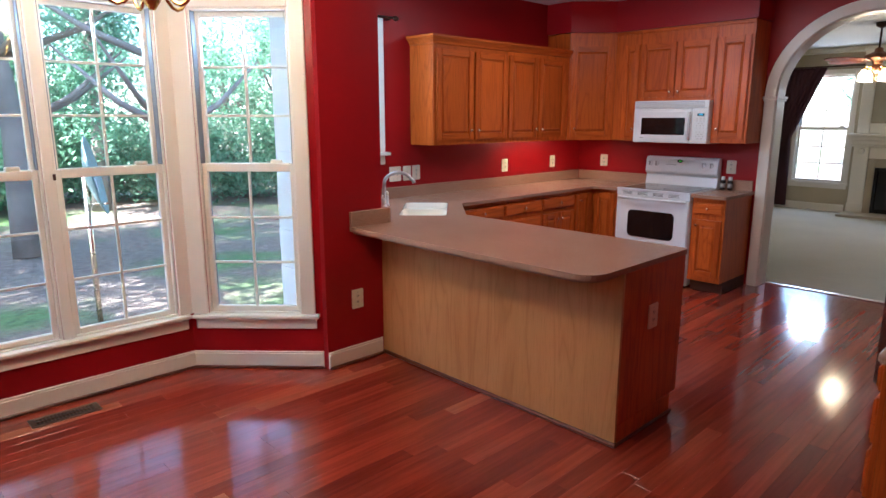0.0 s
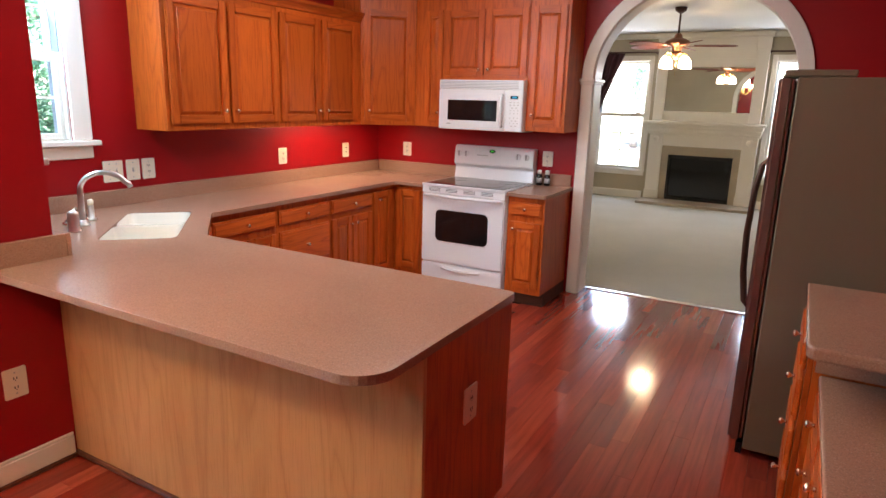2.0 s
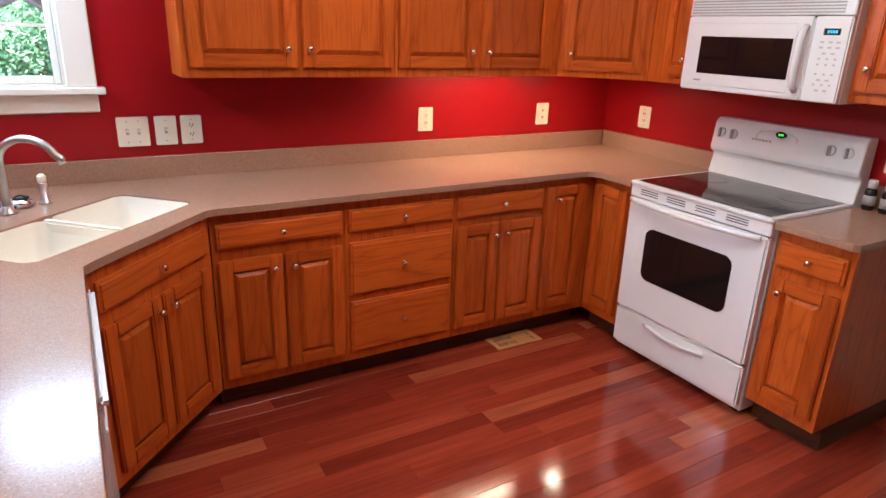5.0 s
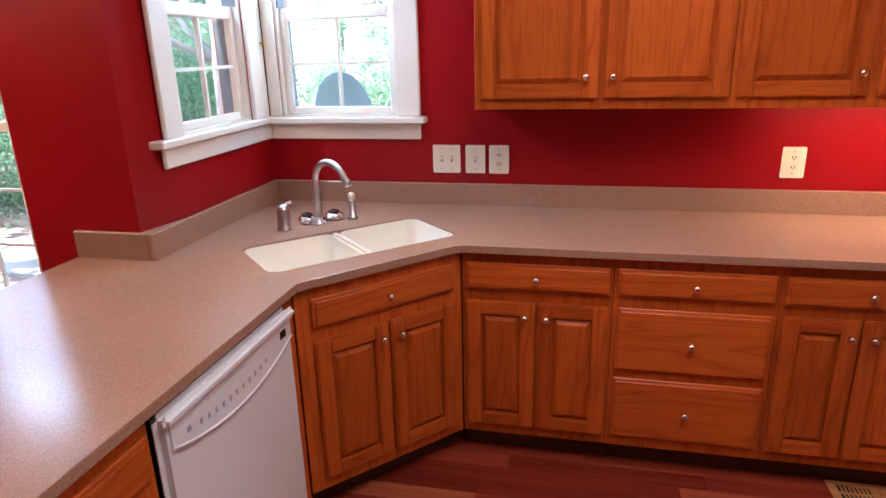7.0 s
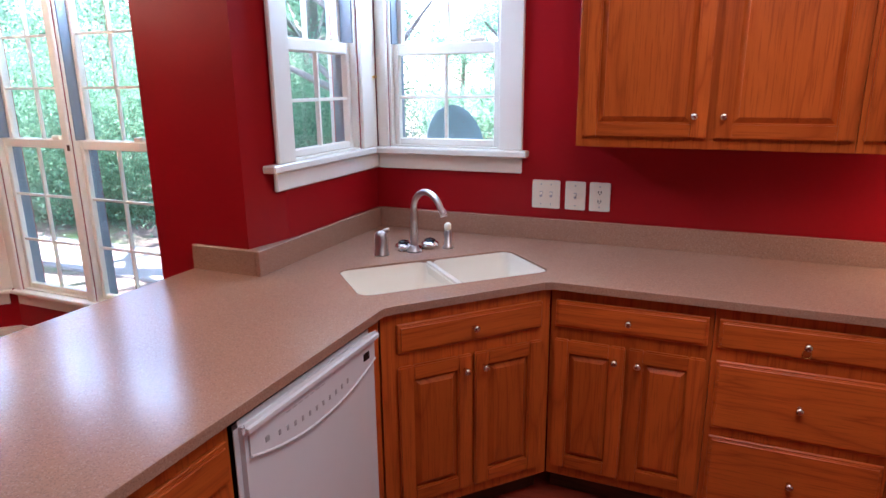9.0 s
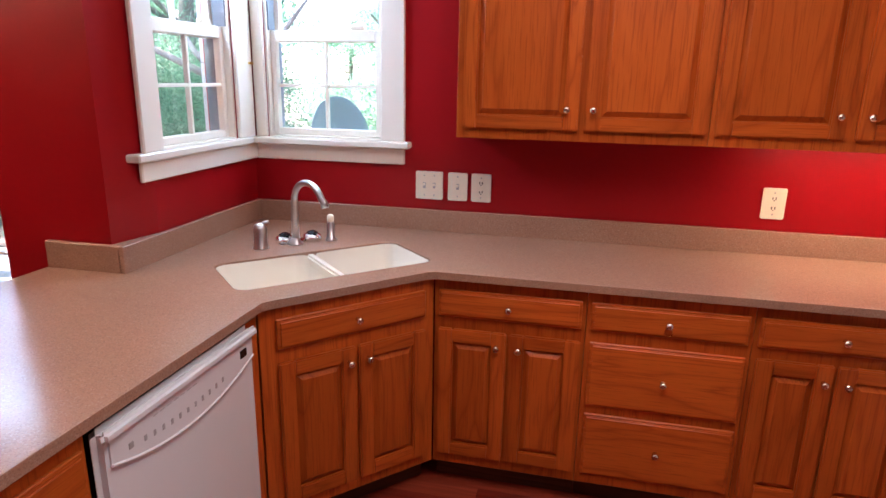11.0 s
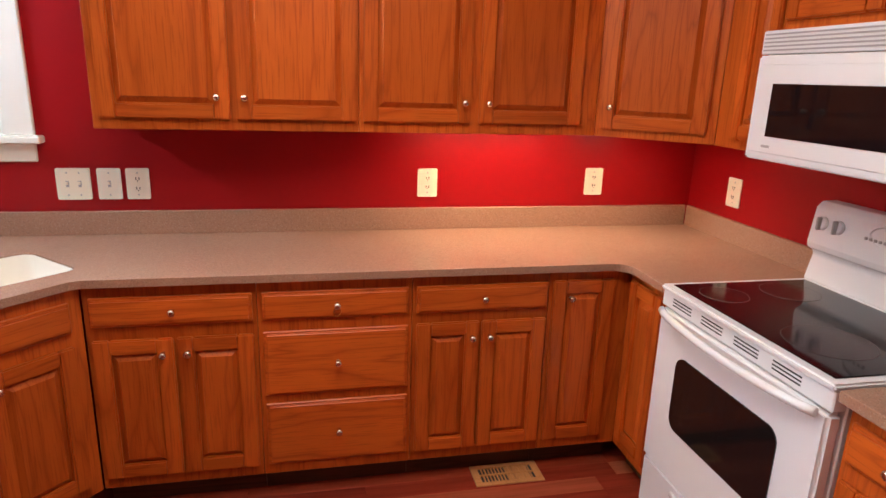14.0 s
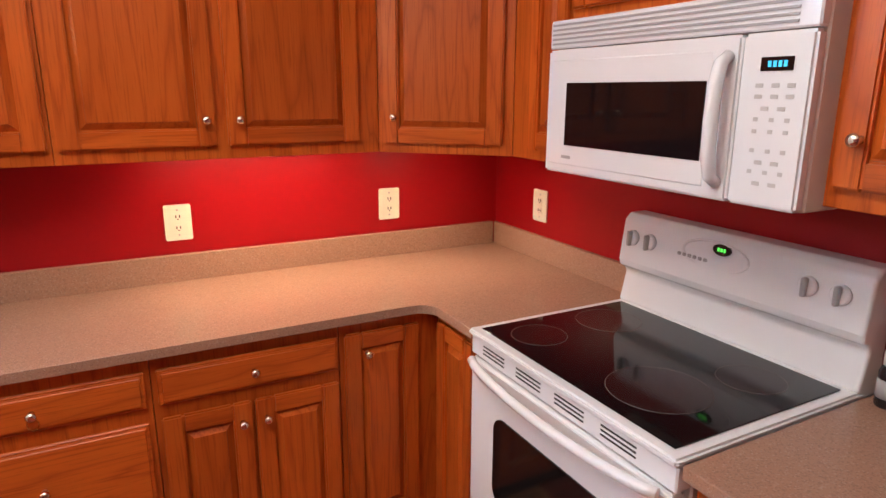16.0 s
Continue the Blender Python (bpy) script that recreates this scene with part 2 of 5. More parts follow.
def leaf_material(name, a, b, c):
    m, nt, p = graph(name, 0.5)
    rnd = nt.nodes.new("ShaderNodeNewGeometry").outputs["Random Per Island"]
    col = ramp(nt, rnd, [(0.0, a), (0.5, b), (1.0, c)])
    nt.links.new(col, p.inputs["Base Color"])
    tr = nt.nodes.new("ShaderNodeBsdfTranslucent")
    nt.links.new(col, tr.inputs["Color"])
    both = nt.nodes.new("ShaderNodeMixShader")
    both.inputs[0].default_value = 0.5
    nt.links.new(p.outputs[0], both.inputs[1])
    nt.links.new(tr.outputs[0], both.inputs[2])
    nt.links.new(both.outputs[0], nt.nodes["Material Output"].inputs["Surface"])
    return m


LEAF = leaf_material("leaves", (0.085, 0.185, 0.115), (0.17, 0.33, 0.205), (0.29, 0.47, 0.32))
BARK = painted("bark", (0.21, 0.185, 0.16), 0.9, 0.4, 30.0, 0.8)


def ground_material():
    m, nt, p = graph("leaf_litter_and_grass", 0.95)
    v = coords(nt, (1, 1, 1), False)
    a = ramp(nt, noise_tex(nt, v, 0.35, 4.0, 0.6), [(0.50, (0.17, 0.135, 0.115)), (0.62, (0.08, 0.15, 0.05))])
    b = ramp(nt, noise_tex(nt, v, 9.0, 4.0, 0.7), [(0.3, (0.35, 0.33, 0.30)), (0.7, (1.5, 1.4, 1.3))])
    nt.links.new(mix(nt, 0.8, a, b, "MULTIPLY"), p.inputs["Base Color"])
    bump(nt, p, noise_tex(nt, v, 25.0, 4.0), 0.8, 0.05)
    return m


GROUND = ground_material()
CONCRETE = painted("pale_concrete", (0.22, 0.215, 0.20), 0.9, 0.15, 60.0, 0.4)


# ---- builders ----
def bx(bm, x0, x1, y0, y1, z0, z1, b=0.0, mi=0, seg=1):
    """A box added to bm, its edges rounded by b."""
    m = Matrix.LocRotScale(((x0 + x1) / 2, (y0 + y1) / 2, (z0 + z1) / 2), None, (abs(x1 - x0), abs(y1 - y0), abs(z1 - z0)))
    verts = bmesh.ops.create_cube(bm, size=1.0, matrix=m)["verts"]
    faces = {f for v in verts for f in v.link_faces}
    for f in faces:
        f.material_index = mi
    if b > 0:
        edges = {e for v in verts for e in v.link_edges}
        out = bmesh.ops.bevel(bm, geom=list(edges), offset=b, segments=seg, affect="EDGES", clamp_overlap=True)
        for f in out["faces"]:
            f.material_index = mi


def lathe(bm, profile, m=Matrix(), segs=20, mi=0, caps=True):
    """A turned shape about z from (radius, z) pairs."""
    rings = []
    for r, z in profile:
        rings.append([bm.verts.new(m @ Vector((r * math.cos(2 * math.pi * i / segs), r * math.sin(2 * math.pi * i / segs), z))) for i in range(segs)])
    for a, b in zip(rings, rings[1:]):
        for i in range(segs):
            f = bm.faces.new((a[i], a[(i + 1) % segs], b[(i + 1) % segs], b[i]))
            f.smooth, f.material_index = True, mi
    for ring, flip in ((rings[0], True), (rings[-1], False)) if caps else ():
        f = bm.faces.new(ring[::-1] if flip else ring)
        f.material_index = mi


def tube(bm, pts, radius, segs=10, mi=0):
    """A round bar along points; radius may be one number or one a point."""
    pts = [Vector(q) for q in pts]
    radii = radius if isinstance(radius, (list, tuple)) else [radius] * len(pts)
    side = None
    rings = []
    for i, q in enumerate(pts):
        d = (pts[min(i + 1, len(pts) - 1)] - pts[max(i - 1, 0)]).normalized()
        if side is None:
            side = d.cross(Vector((0, 0, 1)))
            if side.length < 0.05:
                side = d.cross(Vector((1, 0, 0)))
        side = (side - d * side.dot(d)).normalized()
        up = d.cross(side)
        rings.append([bm.verts.new(q + radii[i] * (math.cos(2 * math.pi * k / segs) * side + math.sin(2 * math.pi * k / segs) * up)) for k in range(segs)])
    for a, b in zip(rings, rings[1:]):
        for k in range(segs):
            f = bm.faces.new((a[k], a[(k + 1) % segs], b[(k + 1) % segs], b[k]))
            f.smooth, f.material_index = True, mi
    bm.faces.new(rings[0][::-1]).material_index = mi
    bm.faces.new(rings[-1]).material_index = mi


def prism(bm, loops, z0, z1, mi=0):
    """A flat plate with the outline loops[0] and holes loops[1:], between z0 and z1."""
    loops = [[Vector((x, y, 0)) for x, y in lp] for lp in loops]
    flat = [q for lp in loops for q in lp]
    lo = [bm.verts.new((q.x, q.y, z0)) for q in flat]
    hi = [bm.verts.new((q.x, q.y, z1)) for q in flat]
    for a, b, c in tessellate_polygon(loops):
        for tri in ((hi[a], hi[b], hi[c]), (lo[a], lo[c], lo[b])):
            bm.faces.new(tri).material_index = mi
    at = 0
    for lp in loops:
        n = len(lp)
        for i in range(n):
            j = (i + 1) % n
            bm.faces.new((lo[at + i], lo[at + j], hi[at + j], hi[at + i])).material_index = mi
        at += n
    bmesh.ops.recalc_face_normals(bm, faces=bm.faces[:])


def part(name, bm, material, parent=None, label="", m=None):
    """Links a bmesh as one mesh object under a thing or a part."""
    me = bpy.data.meshes.new(name)
    bm.normal_update()
    bm.to_mesh(me)
    bm.free()
    for one in material if isinstance(material, (list, tuple)) else [material]:
        me.materials.append(one)
    ob = new(name, me)
    if parent is not None:
        ob.parent = parent
    if m is not None:
        ob.matrix_basis = m
    if label:
        ob["label"] = label
    return ob


def boxpart(name, material, parent, x0, x1, y0, y1, z0, z1, b=0.0, label="", seg=1):
    bm = bmesh.new()
    bx(bm, x0, x1, y0, y1, z0, z1, b, 0, seg)
    return part(name, bm, material, parent, label)


def thing(name, label, category, m, group="", kind=""):
    ob = new(name)
    ob.empty_display_size = 0.1
    ob.matrix_basis = m
    return tagged(ob, label, category, group, kind)


def solid(name, material, boxes, label="", kind="structure", b=0.0):
    bm = bmesh.new()
    for one in boxes:
        bx(bm, *one, b)
    return tagged(part(name, bm, material), label, "", "", kind)


def bevelled(ob, width, segs=3, angle=40):
    mod = ob.modifiers.new("edge", "BEVEL")
    mod.width, mod.segments, mod.limit_method, mod.angle_limit = width, segs, "ANGLE", radians(angle)
    mod.harden_normals = False
    return ob


def arc(cx, cy, r, a0, a1, n=8):
    return [(cx + r * math.cos(radians(a0 + (a1 - a0) * i / n)), cy + r * math.sin(radians(a0 + (a1 - a0) * i / n))) for i in range(n + 1)]


# ---- setting: walls ----
H = 2.75
BACK, LEFTX, COL, STOVEX = 4.10, 2.51, 3.145, 6.165
BAYY, BAYR, BAYL = 3.79, 1.41, -0.01
SOUTH, WEST = -0.28, -2.4


def wall_frame(p, q):
    """The pose of a wall whose inside face runs from p to q, seen with q to the right; local y goes outwards."""
    d = Vector((q[0] - p[0], q[1] - p[1]))
    return pose(p[0], p[1], 0, 0, 0, math.degrees(math.atan2(d.y, d.x))), d.length


def holed_wall(name, p, q, thick, material, holes=(), label="", top=H, outer=None):
    """A wall with its inside face from p to q and real openings (x0, x1, z0, z1)."""
    m, length = wall_frame(p, q)
    bm = bmesh.new()
    xs = sorted({0.0, length, *[v for h in holes for v in h[:2]]})
    for a, b in zip(xs, xs[1:]):
        cuts = sorted((h[2], h[3]) for h in holes if h[0] < (a + b) / 2 < h[1])
        z = 0.0
        for lo, hi in cuts:
            if lo > z:
                bx(bm, a, b, 0, thick, z, lo)
            z = hi
        if z < top:
            bx(bm, a, b, 0, thick, z, top)
    bmesh.ops.remove_doubles(bm, verts=bm.verts[:], dist=0.0005)
    ob = part(name, bm, material)
    ob.matrix_basis = m
    return tagged(ob, label, "", "", "structure"), m, length


def sash(parent, x0, x1, z0, z1, y, cols, rows, stile=0.028, low=0.032, high=0.032):
    """One window sash with its glazing bars and pane."""
    bm = bmesh.new()
    t = 0.035
    bx(bm, x0, x0 + stile, y, y + t, z0, z1, 0.004)
    bx(bm, x1 - stile, x1, y, y + t, z0, z1, 0.004)
    bx(bm, x0 + stile, x1 - stile, y, y + t, z0, z0 + low, 0.004)
    bx(bm, x0 + stile, x1 - stile, y, y + t, z1 - high, z1, 0.004)
    s = part("sash", bm, WHITE, parent)
    gx0, gx1, gz0, gz1 = x0 + stile, x1 - stile, z0 + low, z1 - high
    for i in range(1, cols):
        x = gx0 + (gx1 - gx0) * i / cols
        boxpart("glazing_bar", WHITE, s, x - 0.007, x + 0.007, y + 0.006, y + 0.028, gz0, gz1, 0.002)
    for i in range(1, rows):
        z = gz0 + (gz1 - gz0) * i / rows
        boxpart("glazing_bar", WHITE, s, gx0, gx1, y + 0.0075, y + 0.0265, z - 0.007, z + 0.007, 0.002)
    g = boxpart("pane", GLASS, s, gx0, gx1, y + 0.015, y + 0.019, gz0, gz1)
    g.visible_shadow = False
    return s


def double_hung(name, m, x0, x1, z0, z1, zm, cols, rows, label, depth=0.14):
    """A double-hung window in an opening: jambs, two sashes and a lift lock."""
    w = thing(name, label, "window", m, "", "structure")
    bm = bmesh.new()
    for a, b in ((x0, x0 + 0.012), (x1 - 0.012, x1)):
        bx(bm, a, b, 0.002, depth - 0.002, z0, z1)
    bx(bm, x0 + 0.012, x1 - 0.012, 0.002, depth - 0.002, z1 - 0.012, z1)
    bx(bm, x0 + 0.012, x1 - 0.012, 0.002, depth - 0.002, z0, z0 + 0.008)
    part("window_frame", bm, WHITE, w)
    # vinyl tracks on which the sashes slide
    for a, b in ((x0 + 0.0122, x0 + 0.0185), (x1 - 0.0185, x1 - 0.0122)):
        boxpart("jamb_track", TRACK, w, a, b, 0.0665, depth - 0.006, z0 + 0.009, zm - 0.026, 0.001, "slate grey vinyl track")
        boxpart("jamb_track", TRACK, w, a, b, 0.012, 0.0735, zm + 0.026, z1 - 0.013, 0.001, "slate grey vinyl track")
    sash(w, x0 + 0.0125, x1 - 0.0125, z0 + 0.008, zm + 0.025, 0.03, cols, rows, high=0.05)
    sash(w, x0 + 0.0125, x1 - 0.0125, zm - 0.025, z1 - 0.012, 0.075, cols, rows, low=0.05)
    lock = boxpart("sash_lock", BRASS, w, x1 - 0.16, x1 - 0.09, 0.032, 0.064, zm + 0.025, zm + 0.049, 0.006, "small cream sash lock")
    lock.data.materials[0] = PLATE
    return w


def casing(name, m, boxes, label):
    bm = bmesh.new()
    for one in boxes:
        bx(bm, *one, 0.005)
    ob = part(name, bm, WHITE)
    ob.matrix_basis = m
    return tagged(ob, label, "", "", "structure")


T = 0.15
# bay
BZ0, BZ1, BZM = 0.368, 2.236, 1.30
ob, mm, ln = holed_wall("wall_bay_mid", (BAYL, BAYY), (BAYR, BAYY), T, RED, [(0.08, 0.685, BZ0, BZ1), (0.742, 1.337, BZ0, BZ1)], "red painted bay wall below two tall windows")
double_hung("window_1", mm, 0.08, 0.685, BZ0, BZ1, BZM, 2, 3, "white double-hung bay window with gridded panes")
double_hung("window_2", mm, 0.742, 1.337, BZ0, BZ1, BZM, 2, 3, "white double-hung bay window with gridded panes")
casing("trim_bay_mid", mm, [(0.0, 0.08, -0.018, 0, BZ0, BZ1 + 0.09), (0.685, 0.742, -0.018, 0, BZ0, BZ1), (1.337, ln, -0.018, 0, BZ0, BZ1 + 0.09), (0.08, 1.337, -0.018, 0, BZ1, BZ1 + 0.09), (0.03, ln - 0.03, -0.016, 0, BZ0 - 0.10, BZ0 - 0.025)], "white window casing and apron")
casing("sill_bay_mid", mm, [(0.015, ln - 0.015, -0.05, 0.03, BZ0 - 0.025, BZ0)], "white window stool")
tagged(boxpart("window_hook", BRONZE, None, 0, 0.014, -0.012, 0, 0, 0.035, 0.003), "small dark metal hook on the window mullion", "hook").matrix_basis = mm @ pose(0.728, -0.018, 1.27)
ob, mr, lr = holed_wall("wall_bay_right", (BAYR, BAYY), (2.01, 3.19), T, RED, [(0.115, 0.712, BZ0, BZ1)], "red painted angled bay wall")
double_hung("window_3", mr, 0.115, 0.712, BZ0, BZ1, BZM, 2, 3, "white double-hung angled bay window with gridded panes")
casing("trim_bay_right", mr, [(0.008, 0.115, -0.018, 0, BZ0, BZ1 + 0.09), (0.712, 0.805, -0.018, 0, BZ0, BZ1 + 0.09), (0.115, 0.712, -0.018, 0, BZ1, BZ1 + 0.09), (0.03, 0.81, -0.016, 0, BZ0 - 0.10, BZ0 - 0.025)], "white window casing and apron")
casing("sill_bay_right", mr, [(0.02, 0.830, -0.05, 0.03, BZ0 - 0.025, BZ0)], "white window stool")
ob, ml, ll = holed_wall("wall_bay_left", (-0.61, 3.19), (BAYL, BAYY), T, RED, [(0.14, 0.734, BZ0, BZ1)], "red painted angled bay wall")
double_hung("window_4", ml, 0.14, 0.734, BZ0, BZ1, BZM, 2, 3, "white double-hung angled bay window with gridded panes")
casing("trim_bay_left", ml, [(0.045, 0.14, -0.018, 0, BZ0, BZ1 + 0.09), (0.734, ll - 0.008, -0.018, 0, BZ0, BZ1 + 0.09), (0.14, 0.734, -0.018, 0, BZ1, BZ1 + 0.09), (0.045, 0.81, -0.016, 0, BZ0 - 0.10, BZ0 - 0.025)], "white window casing and apron")
casing("sill_bay_left", ml, [(0.02, ll - 0.02, -0.05, 0.03, BZ0 - 0.025, BZ0)], "white window stool")
holed_wall("wall_nook_north", (WEST, 3.19), (-0.61, 3.19), T, RED, (), "red painted wall")
holed_wall("wall_nook_west", (WEST, -2.0), (WEST, 3.19), T, RED, (), "red painted wall")
holed_wall("wall_nook_south", (2.35, -2.0), (WEST, -2.0), T, RED, (), "red painted wall")
holed_wall("wall_nook_return", (2.35, SOUTH), (2.35, -2.0), T, RED, (), "red painted wall")
holed_wall("wall_kitchen_south", (STOVEX, SOUTH), (2.35, SOUTH), T, RED, (), "red painted wall behind the fridge")
# column between bay and sink corner
solid("wall_column", RED, [(2.01, 2.37, COL, 3.32, 0, H)], "red painted wall corner beside the bay")
bm = bmesh.new()
prism(bm, [[(2.37, COL), (2.470, COL), (LEFTX, 3.345), (2.37, 3.345)]], 0, H)
tagged(part("wall_column_corner", bm, RED), "red painted wall corner beside the sink window", "", "", "structure")
KZ0, KZ1, KZM = 1.318, 2.315, 1.775
ob, mk, lk = holed_wall("wall_sink_side", (LEFTX, 3.345), (LEFTX, BACK), 0.14, RED, [(0.058, 0.600, KZ0, KZ1)], "red painted wall beside the sink")
double_hung("window_5", mk, 0.058, 0.600, KZ0, KZ1, KZM, 2, 2, "white corner window above the sink, with gridded panes", 0.13)
casing("trim_sink_side", mk, [(-0.055, 0.058, -0.02, 0, KZ0, KZ1 + 0.09), (0.600, lk - 0.02, -0.02, 0, KZ0, KZ1 + 0.09), (0.058, 0.600, -0.02, 0, KZ1, KZ1 + 0.09), (-0.075, lk - 0.002, -0.018, 0, KZ0 - 0.105, KZ0 - 0.03)], "white window casing and apron")
casing("sill_sink_side", mk, [(-0.105, lk - 0.060, -0.036, 0.03, KZ0 - 0.03, KZ0)], "white window stool")
ob, mb, lb = holed_wall("wall_back", (LEFTX, BACK), (STOVEX + 0.2, BACK), 0.15, RED, [(0.078, 0.645, KZ0, KZ1)], "red painted kitchen wall behind the counter")
double_hung("window_6", mb, 0.078, 0.645, KZ0, KZ1, KZM, 2, 2, "white corner window above the sink, with gridded panes", 0.14)
casing("trim_back", mb, [(0.02, 0.078, -0.02, 0, KZ0, KZ1 + 0.09), (0.645, 0.757, -0.02, 0, KZ0, KZ1 + 0.09), (0.078, 0.645, -0.02, 0, KZ1, KZ1 + 0.09), (0.02, 0.755, -0.018, 0, KZ0 - 0.105, KZ0 - 0.03)], "white window casing and apron")
casing("sill_back", mb, [(0.0, 0.785, -0.060, 0.03, KZ0 - 0.03, KZ0)], "white window stool")

# arch wall, with an elliptical opening
AY, AA, AB, AZ = 1.285, 0.728, 0.675, 1.80
AX0, AX1 = STOVEX, 6.37


def arch_line(a, b, n=28):
    return [(AY + a * math.cos(math.pi * i / n), AZ + b * math.sin(math.pi * i / n)) for i in range(n + 1)]


bm = bmesh.new()
outline = [(-1.2, 0), (AY - AA, 0)] + [(y, z) for y, z in arch_line(AA, AB)][::-1] + [(AY + AA, 0), (4.25, 0), (4.25, H), (-1.2, H)]
prism(bm, [outline], AX0, AX1)
bm.transform(Matrix(((0, 0, 1, 0), (1, 0, 0, 0), (0, 1, 0, 0), (0, 0, 0, 1))))
bmesh.ops.recalc_face_normals(bm, faces=bm.faces[:])
for f in bm.faces:
    f.material_index = 1 if f.calc_center_median().x > AX1 - 0.01 else 0
tagged(part("wall_arch", bm, [RED, TAN]), "red wall with an arched opening to the living room", "", "", "structure")


def arch_trim(name, x0, x1, a0, b0, a1, b1):
    bm = bmesh.new()
    n = 36
    inner = [(AY + a0, 0.0)] + arch_line(a0, b0, n) + [(AY - a0, 0.0)]
    outer = [(AY + a1, 0.0)] + arch_line(a1, b1, n) + [(AY - a1, 0.0)]
    rings = []
    for (yi, zi), (yo, zo) in zip(inner, outer):
        rings.append([bm.verts.new(v) for v in ((x0, yi, zi), (x0, yo, zo), (x1, yo, zo), (x1, yi, zi))])
    for a, b in zip(rings, rings[1:]):
        for i in range(4):
            bm.faces.new((a[i], a[(i + 1) % 4], b[(i + 1) % 4], b[i]))
    bm.faces.new(rings[0]), bm.faces.new(rings[-1][::-1])
    bmesh.ops.recalc_face_normals(bm, faces=bm.faces[:])
    return tagged(bevelled(part(name, bm, WHITE), 0.006, 2), "white painted arch casing", "", "", "structure")


arch_trim("trim_arch_front", AX0 - 0.025, AX0, AA - 0.012, AB - 0.012, AA + 0.085, AB + 0.085)
arch_trim("trim_arch_lining", AX0, AX1, AA - 0.018, AB - 0.018, AA, AB)
arch_trim("trim_arch_rear", AX1, AX1 + 0.02, AA - 0.012, AB - 0.012, AA + 0.085, AB + 0.085)
solid("trim_arch_capitals", WHITE, [(AX0 - 0.045, AX1 + 0.03, AY + AA - 0.035, AY + AA + 0.10, AZ - 0.03, AZ - 0.005), (AX0 - 0.045, AX1 + 0.03, AY - AA - 0.10, AY - AA + 0.035, AZ - 0.03, AZ - 0.005), (AX0 - 0.035, AX1 + 0.02, AY + AA - 0.028, AY + AA + 0.092, AZ - 0.05, AZ - 0.03), (AX0 - 0.035, AX1 + 0.02, AY - AA - 0.092, AY - AA + 0.028, AZ - 0.05, AZ - 0.03)], "white capital mouldings of the arch", "structure", 0.004)
solid("threshold", BAR, [(6.355, 6.40, AY - AA + 0.02, AY + AA - 0.02, 0.0, 0.010)], "metal strip between plank floor and carpet", "structure", 0.003)
solid("ceiling", CEIL, [(WEST - 0.2, AX1 - 0.1, -2.2, 4.3, H, H + 0.1)], "white ceiling")
solid("ceiling_living", CEIL, [(AX1 - 0.1, 12.6, -1.4, 4.8, H + 0.002, H + 0.1)], "white living room ceiling")
bm = bmesh.new()
prism(bm, [[(5.475, BACK), (5.475, 3.795), (5.80, 3.47), (5.80, 2.09), (STOVEX, 2.09), (STOVEX, BACK)]], 2.45, H)
tagged(part("soffit", bm, RED), "red painted soffit above the wall cabinets", "", "", "structure")

# baseboards
bm = bmesh.new()


def base_run(bm, p, q, h=0.10):
    m, length = wall_frame(p, q)
    b2 = bmesh.new()
    bx(b2, 0, length, -0.014, -0.001, 0, h, 0.004)
    bx(b2, 0, length, -0.012, -0.001, h - 0.001, h + 0.015, 0.004)
    b2.transform(m)
    tmp = bpy.data.meshes.new("tmp")
    b2.to_mesh(tmp)
    b2.free()
    bm.from_mesh(tmp)
    bpy.data.meshes.remove(tmp)


for p, q in (((-0.61, 3.19), (BAYL, BAYY)), ((BAYL, BAYY), (BAYR, BAYY)), ((BAYR, BAYY), (2.01, 3.19)), ((2.01, COL), (2.455, COL)), ((WEST, 3.19), (-0.61, 3.19)), ((WEST, -2.0), (WEST, 3.19)), ((2.35, -2.0), (WEST, -2.0))):
    base_run(bm, p, q)
tagged(part("baseboard", bm, WHITE), "white baseboard along the red walls", "", "", "structure")
bm = bmesh.new()
for p, q in (((BAYL, BAYY), (BAYR, BAYY)), ((BAYR, BAYY), (2.01, 3.19)), ((2.01, COL), (2.455, COL)), ((-0.61, 3.19), (BAYL, BAYY))):
    m, length = wall_frame(p, q)
    b2 = bmesh.new()
    bx(b2, 0, length, -0.03, -0.014, 0, 0.018, 0.005)
    b2.transform(m)
    tmp = bpy.data.meshes.new("tmp")
    b2.to_mesh(tmp)
    b2.free()
    bm.from_mesh(tmp)
    bpy.data.meshes.remove(tmp)
tagged(part("trim_shoe", bm, SHOE), "dark wooden shoe moulding at the floor", "", "", "structure")

# outside skin of the sink corner
bm = bmesh.new()
for i in range(22):
    z = -0.45 + i * 0.15
    bx(bm, LEFTX - 0.165 - 0.004 * (i % 2), LEFTX - 0.142, 3.34, 4.28, z, z + 0.148) if not (KZ0 - 0.2 < z < KZ1 + 0.05) else [bx(bm, LEFTX - 0.165, LEFTX - 0.142, a, b, z, z + 0.148) for a, b in ((3.34, 3.395), (3.955, 4.28))]
tagged(part("siding", bm, SIDING), "white clapboard siding outside the kitchen", "", "", "structure")
# ---- cabinets ----
def knob_mesh():
    bm = bmesh.new()
    lathe(bm, [(0.008, 0.0), (0.006, 0.004), (0.005, 0.012), (0.0115, 0.017), (0.0132, 0.022), (0.011, 0.026), (0.005, 0.029)], pose(0, 0, 0, 90), 16)
    me = bpy.data.meshes.new("knob")
    bm.to_mesh(me)
    bm.free()
    me.materials.append(NICKEL)
    return me


KNOB = knob_mesh()


